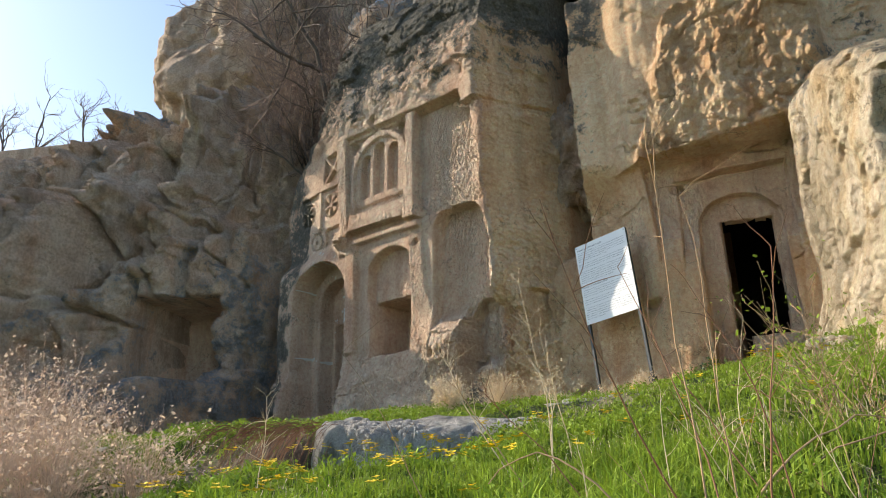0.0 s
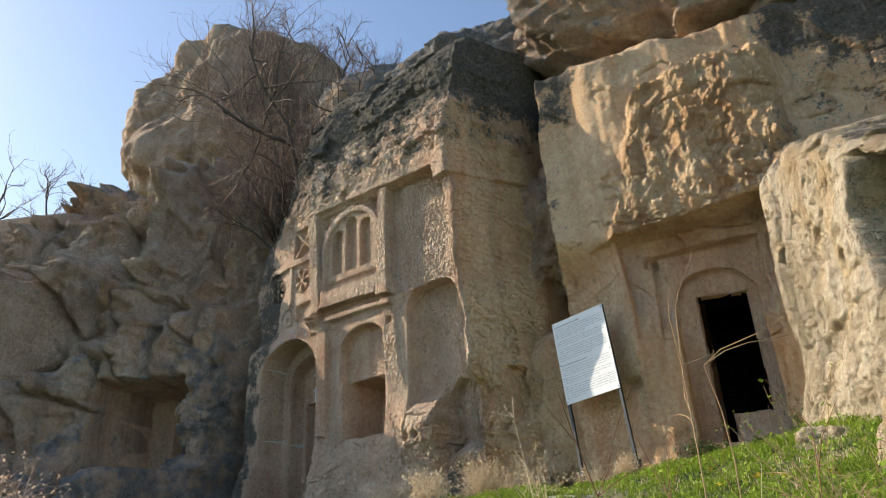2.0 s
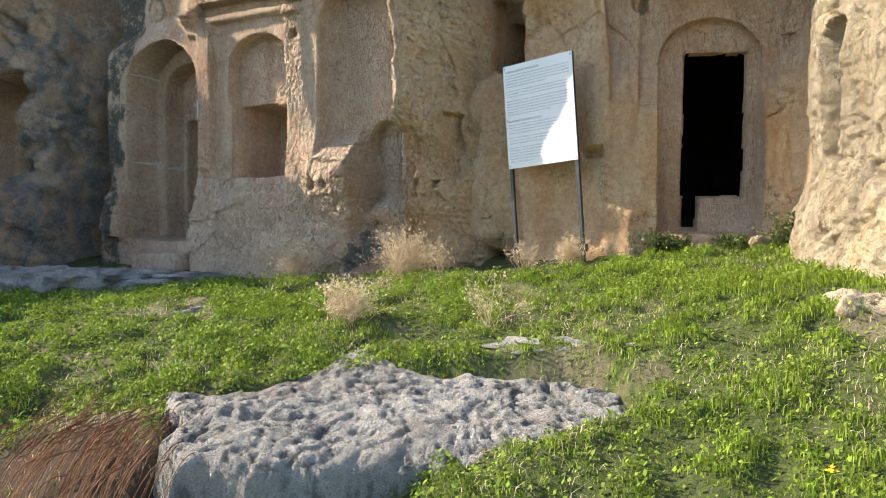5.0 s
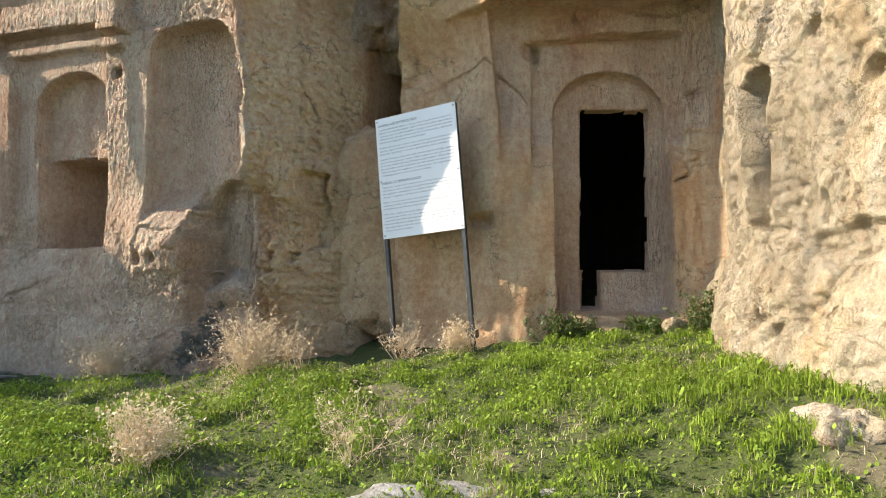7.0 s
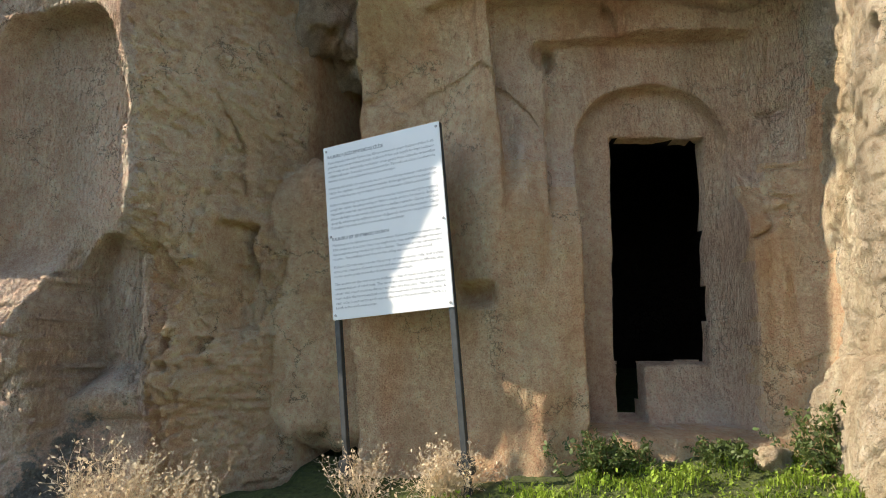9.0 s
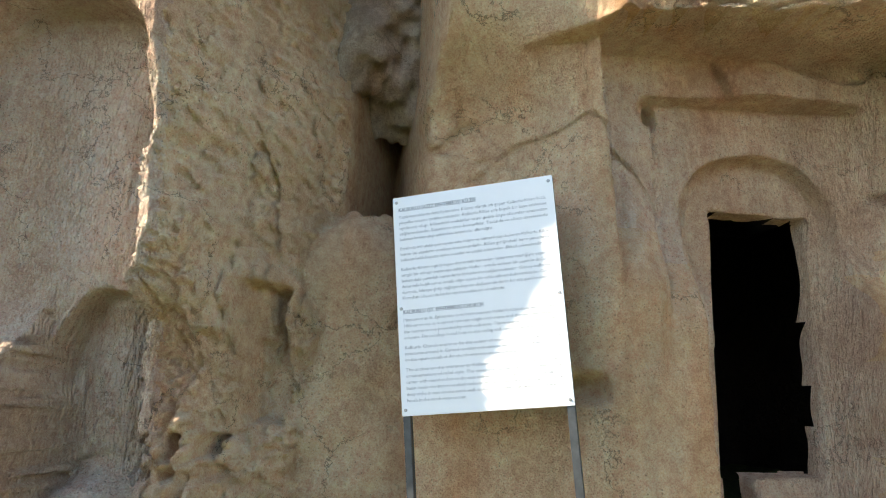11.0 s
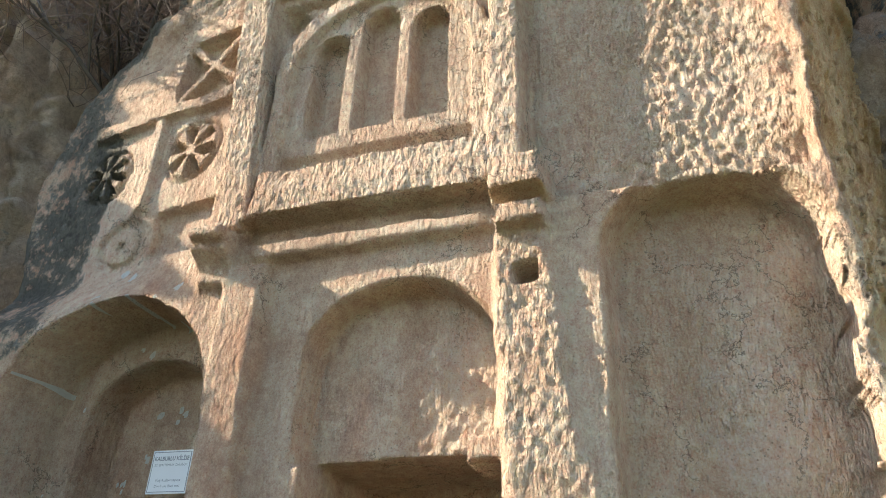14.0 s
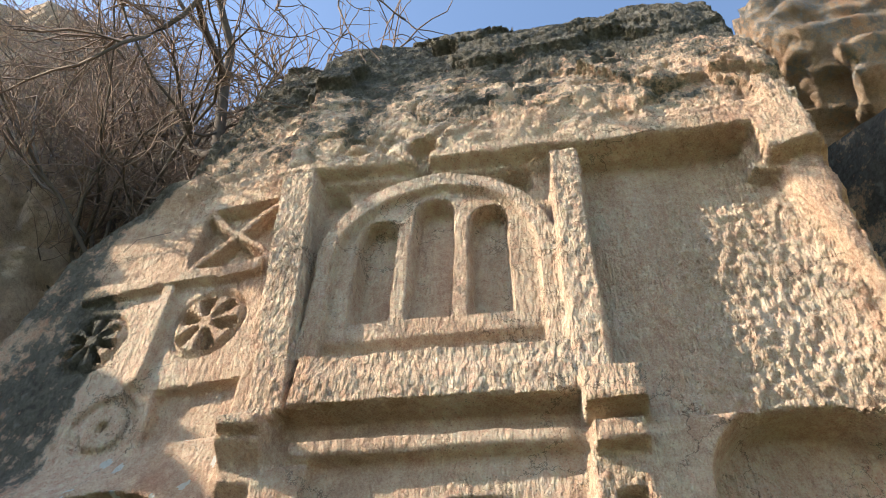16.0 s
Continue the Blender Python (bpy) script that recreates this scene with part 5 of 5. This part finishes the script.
for k, (x, y, h, n) in enumerate(((0.74, 9.42, 0.52, 90), (-0.42, 10.25, 0.42, 70), (0.02, 7.35, 0.34, 70), (2.55, 9.22, 0.34, 80), (2.15, 9.6, 0.34, 30), (1.05, 6.95, 0.42, 14), (1.15, 9.6, 0.4, 14))):
    dry_bush((x, y), h, 40 + k, n)
for k, (x, y, h, n) in enumerate(((-2.2, 4.0, 0.75, 55), (-2.7, 4.3, 0.8, 60), (-2.9, 3.7, 0.75, 50), (-2.0, 4.7, 0.6, 40), (-3.3, 4.4, 0.9, 60), (-2.45, 3.4, 0.7, 50), (-3.7, 4.9, 1.0, 60), (-1.75, 3.3, 0.6, 50), (-2.05, 3.0, 0.62, 50), (-2.6, 3.0, 0.75, 60), (-3.1, 3.2, 0.85, 60), (-1.6, 3.9, 0.5, 40), (-2.6, 4.9, 0.8, 50), (-3.1, 5.3, 0.9, 50))):
    dry_bush((x, y), h, 60 + k, n, "tall pinkish dry weeds on the bank", PINK, spread=0.3)


def weed_stalk(at, h, lean, seed, mat=None, kids=5, label="tall reddish dry weed stalk", r=0.003):
    rng = np.random.RandomState(seed)
    x, y = at
    ob = new("weed_stalk")
    t = Tubes()
    pts, _ = wander(rng, (0, 0, -0.03), (*lean, 1.0), h, 9, 0.16)
    t.stem(pts, r, r * 0.3, 5)
    t.mesh("stem", mat or STALK, ob)
    for _ in range(kids):
        i = rng.randint(4, 10)
        tp, _e = wander(rng, pts[min(i, 9)], (rng.normal(0, 0.6), rng.normal(0, 0.6), 0.8), h * rng.uniform(0.1, 0.25), 4, 0.3)
        t = Tubes()
        t.stem(tp, r * 0.4, r * 0.2, 4)
        t.mesh("side_shoot", mat or STALK, ob)
    ob.location = (x, y, float(ground_height(x, y)))
    return tagged(ob, label, "weed", "weed stalks")


for k, (x, y, h, lx, ly) in enumerate(((0.52, 1.55, 1.05, -0.02, 0.05), (0.60, 1.62, 0.95, -0.25, 0.1), (0.66, 1.58, 0.8, -0.1, -0.1), (0.70, 1.72, 0.9, -0.35, 0.1), (0.74, 1.66, 0.7, 0.15, 0.0),
                                       (0.45, 2.1, 0.55, -0.5, 0.2), (0.30, 2.3, 0.6, -0.4, 0.1), (0.85, 1.9, 0.6, -0.5, 0.2), (0.62, 1.7, 0.85, 0.05, 0.1))):
    weed_stalk((x, y), h, (lx, ly), 80 + k, REDROOT if k % 3 else STALK)
weed_stalk((-0.72, 2.9), 0.5, (0.03, 0), 95, STRAW, 16, "dry branched thistle stalk on the bank")
for k, (x, y, h, lx) in enumerate(((0.28, 2.55, 0.75, -0.3), (0.42, 2.7, 0.8, -0.35), (0.35, 2.6, 0.6, 0.2), (0.5, 2.8, 0.6, -0.1))):
    weed_stalk((x, y), h, (lx, 0.1), 300 + k, STRAW, 9, "pale branched dry stalk over the bank")
for k in range(26):
    x, y = RNG.normal(0.95, 0.35), RNG.normal(1.9, 0.3)
    weed_stalk((x, y), RNG.uniform(0.25, 0.7), (RNG.normal(0, 0.5), RNG.normal(0, 0.3)), 320 + k, (REDROOT, STALK, STRAW)[k % 3], 3, "thin dry stalk among the grass", 0.002)


def arching_stem():
    """The bent dead stems that lie over the bank."""
    rng = np.random.RandomState(5)
    for k, (x, y, dx, dy) in enumerate(((0.75, 1.9, 1, 0.3), (0.5, 1.8, -0.6, 0.3), (0.9, 2.2, 1, -0.1))):
        t = Tubes()
        s = np.linspace(0, 1, 10)
        pts = np.stack([dx * s * 0.7, dy * s * 0.7, 0.22 * np.sin(s * 2.4) + 0.02], -1) + np.cumsum(rng.normal(0, 0.008, (10, 3)), 0)
        t.stem(pts, 0.0035, 0.0015, 5)
        ob = t.mesh("dead_stem", STALK)
        ob.location = (x, y, float(ground_height(x, y)))
        tagged(ob, "bent dead brown stem arching over the grass", "weed", "weed stalks")


arching_stem()


def leafy_shrub(at, h, seed, leaf, stems, label, size=0.012, spread=0.5, mat=None, level=None):
    rng = np.random.RandomState(seed)
    x, y = at
    base = new("green_shrub")
    t, c = Tubes(), []
    for _ in range(stems):
        pts, end = wander(rng, (rng.normal(0, 0.06), rng.normal(0, 0.06), -0.02), (rng.normal(0, spread), rng.normal(0, spread), 1), h * rng.uniform(0.6, 1.1), 6, 0.3)
        t.stem(pts, 0.003, 0.001, 3)
        for q in pts[1:]:
            tp, _e = wander(rng, q, end + rng.normal(0, 0.8, 3), h * rng.uniform(0.15, 0.35), 3, 0.3)
            t.stem(tp, 0.0015, 0.0007, 3)
            c += [p + rng.normal(0, 0.012, 3) for p in tp for _ in range(leaf)]
    t.mesh("stems", STALK, base)
    c = np.array(c)
    n = len(c)
    e1, e2 = rng.normal(0, size * 0.6, (n, 3)), rng.normal(0, size * 0.5, (n, 3))
    P = np.stack([c - e1, c + e2, c + e1, c - e2], 1).reshape(-1, 3)
    tagged(mesh_object("foliage", P, np.arange(4 * n).reshape(-1, 4), mat or CLOVER, base, smooth=False), kind="stuff")
    base.location = (x, y, float(ground_height(x, y)) if level is None else level)
    return tagged(base, label, "shrub")


leafy_shrub((1.50, 2.72), 0.62, 101, 1, 26, "twiggy shrub with sparse yellow-green leaves on the bank", 0.009, 0.55, GRASS)
for k, (x, y, h) in enumerate(((3.36, 8.80, 0.26), (3.52, 8.74, 0.18), (4.02, 8.46, 0.13), (4.42, 8.02, 0.36), (4.30, 8.05, 0.22))):
    leafy_shrub((x, y), h, 105 + k, 4, 26, "dark green weeds against the chapel wall", 0.013, 0.4, WEED)


for u, z, d in ((-3.15, 2.55, 0.3), (-2.55, 2.45, 0.75), (-2.8, 2.45, 0.7)):
    x, y, _ = place(W_DIR, 13.25, u, z, d, 4.8)
    leafy_shrub((x, y), 0.36, 130 + int(10 * -u), 3, 24, "small green bush on the cave sill", 0.02, 0.5, GRASS, z)


def broad_rosette(at, seed):
    """A low plant of long broad leaves."""
    rng = np.random.RandomState(seed)
    x, y = at
    V, F = [], []
    for k in range(11):
        a = k * 2.4 + rng.uniform(-0.2, 0.2)
        L, w = rng.uniform(0.09, 0.16), rng.uniform(0.016, 0.026)
        s = np.linspace(0, 1, 6)
        r, h = s * L, 0.07 * np.sin(s * 2.2) + 0.01
        wd = w * np.sin(np.pi * (0.12 + 0.86 * s)) + 0.001
        mid = np.stack([np.cos(a) * r, np.sin(a) * r, h], -1)
        side = np.stack([-np.sin(a) * wd, np.cos(a) * wd, 0.3 * wd], -1)
        side2 = np.stack([np.sin(a) * wd, -np.cos(a) * wd, 0.3 * wd], -1)
        b = len(V) * 18
        V.append(np.concatenate([mid + side, mid, mid + side2]))
        i = np.arange(5)
        F += [np.stack([b + i, b + i + 1, b + i + 7, b + i + 6], -1), np.stack([b + i + 6, b + i + 7, b + i + 13, b + i + 12], -1)]
    ob = mesh_object("broad_leaf_plant", np.concatenate(V), np.concatenate(F), CLOVER)
    ob.location = (x, y, float(ground_height(x, y)) + 0.02)
    return tagged(ob, "low rosette of broad green leaves", "plant", "broad-leaved plants")


for k, (x, y) in enumerate(((-0.78, 1.75), (-0.92, 1.9), (-0.65, 1.95), (-0.85, 1.6), (-1.1, 2.0), (-0.55, 1.7))):
    broad_rosette((x, y), 110 + k)


def yellow_flower():
    """A stem with a loose head of small four-petalled flowers."""
    base = new("yellow_flower")
    t = Tubes()
    t.stem([(0, 0, -0.02), (0.005, 0, 0.12), (0, 0.006, 0.235)], 0.0016, 0.001, 4)
    t.mesh("stem", GRASS, base)
    rng = np.random.RandomState(3)
    V, F = [], []
    for k in range(5):
        c = np.array([0, 0.006, 0.24]) + rng.normal(0, 0.009, 3)
        for q in range(4):
            a = q * np.pi / 2 + k
            o, s = np.array([np.cos(a), np.sin(a), 0.35]) * 0.011, np.array([-np.sin(a), np.cos(a), 0]) * 0.006
            b = len(V) * 4
            V.append(np.array([c, c + o * 0.6 + s, c + o * 1.1, c + o * 0.6 - s]))
            F.append([b, b + 1, b + 2, b + 3])
    mesh_object("bloom", np.concatenate(V), np.array(F), PETAL, base, smooth=False)["label"] = "bright yellow petals"
    return tagged(base, "small yellow wildflower on a thin green stem", "flower", "yellow flowers")


first = yellow_flower()
spots = []
for cx, cy, sx, sy, n in ((-0.1, 2.4, 0.4, 0.35, 60), (-0.45, 2.1, 0.25, 0.2, 16), (1.0, 3.1, 0.5, 0.4, 16)):
    spots += [(RNG.normal(cx, sx), RNG.normal(cy, sy)) for _ in range(n)]
for i, (x, y) in enumerate(spots):
    if inside_slab(x, y) or y < 1.2:
        continue
    m = pose(x, y, float(ground_height(x, y)), RNG.uniform(-12, 12), RNG.uniform(-12, 12), RNG.uniform(0, 360))
    if i == 0:
        first.matrix_world = m
    else:
        copy_thing(first, m)


def hanging_roots():
    """Red-brown dry grass that hangs over the edge beside the slab."""
    t = Tubes()
    rng = np.random.RandomState(31)
    for _ in range(260):
        x, y = -1.25 + rng.normal(0, 0.26), 5.9 + rng.normal(0, 0.35)
        s = np.linspace(0, 1, 6)
        d = rng.uniform(0.25, 0.6)
        z0 = 1.5 + rng.normal(0, 0.03)
        pts = np.stack([x - 0.35 * s * d + rng.normal(0, 0.03) * s, y - 0.8 * s * d, z0 + 0.08 * np.sin(s * 2) - 0.75 * d * s ** 1.6], -1)
        t.stem(pts, 0.0034, 0.0014, 3)
    ob = t.mesh("hanging_grass", REDROOT)
    return tagged(ob, "reddish-brown dry grass hanging beside the rock slab", "dry grass")


hanging_roots()
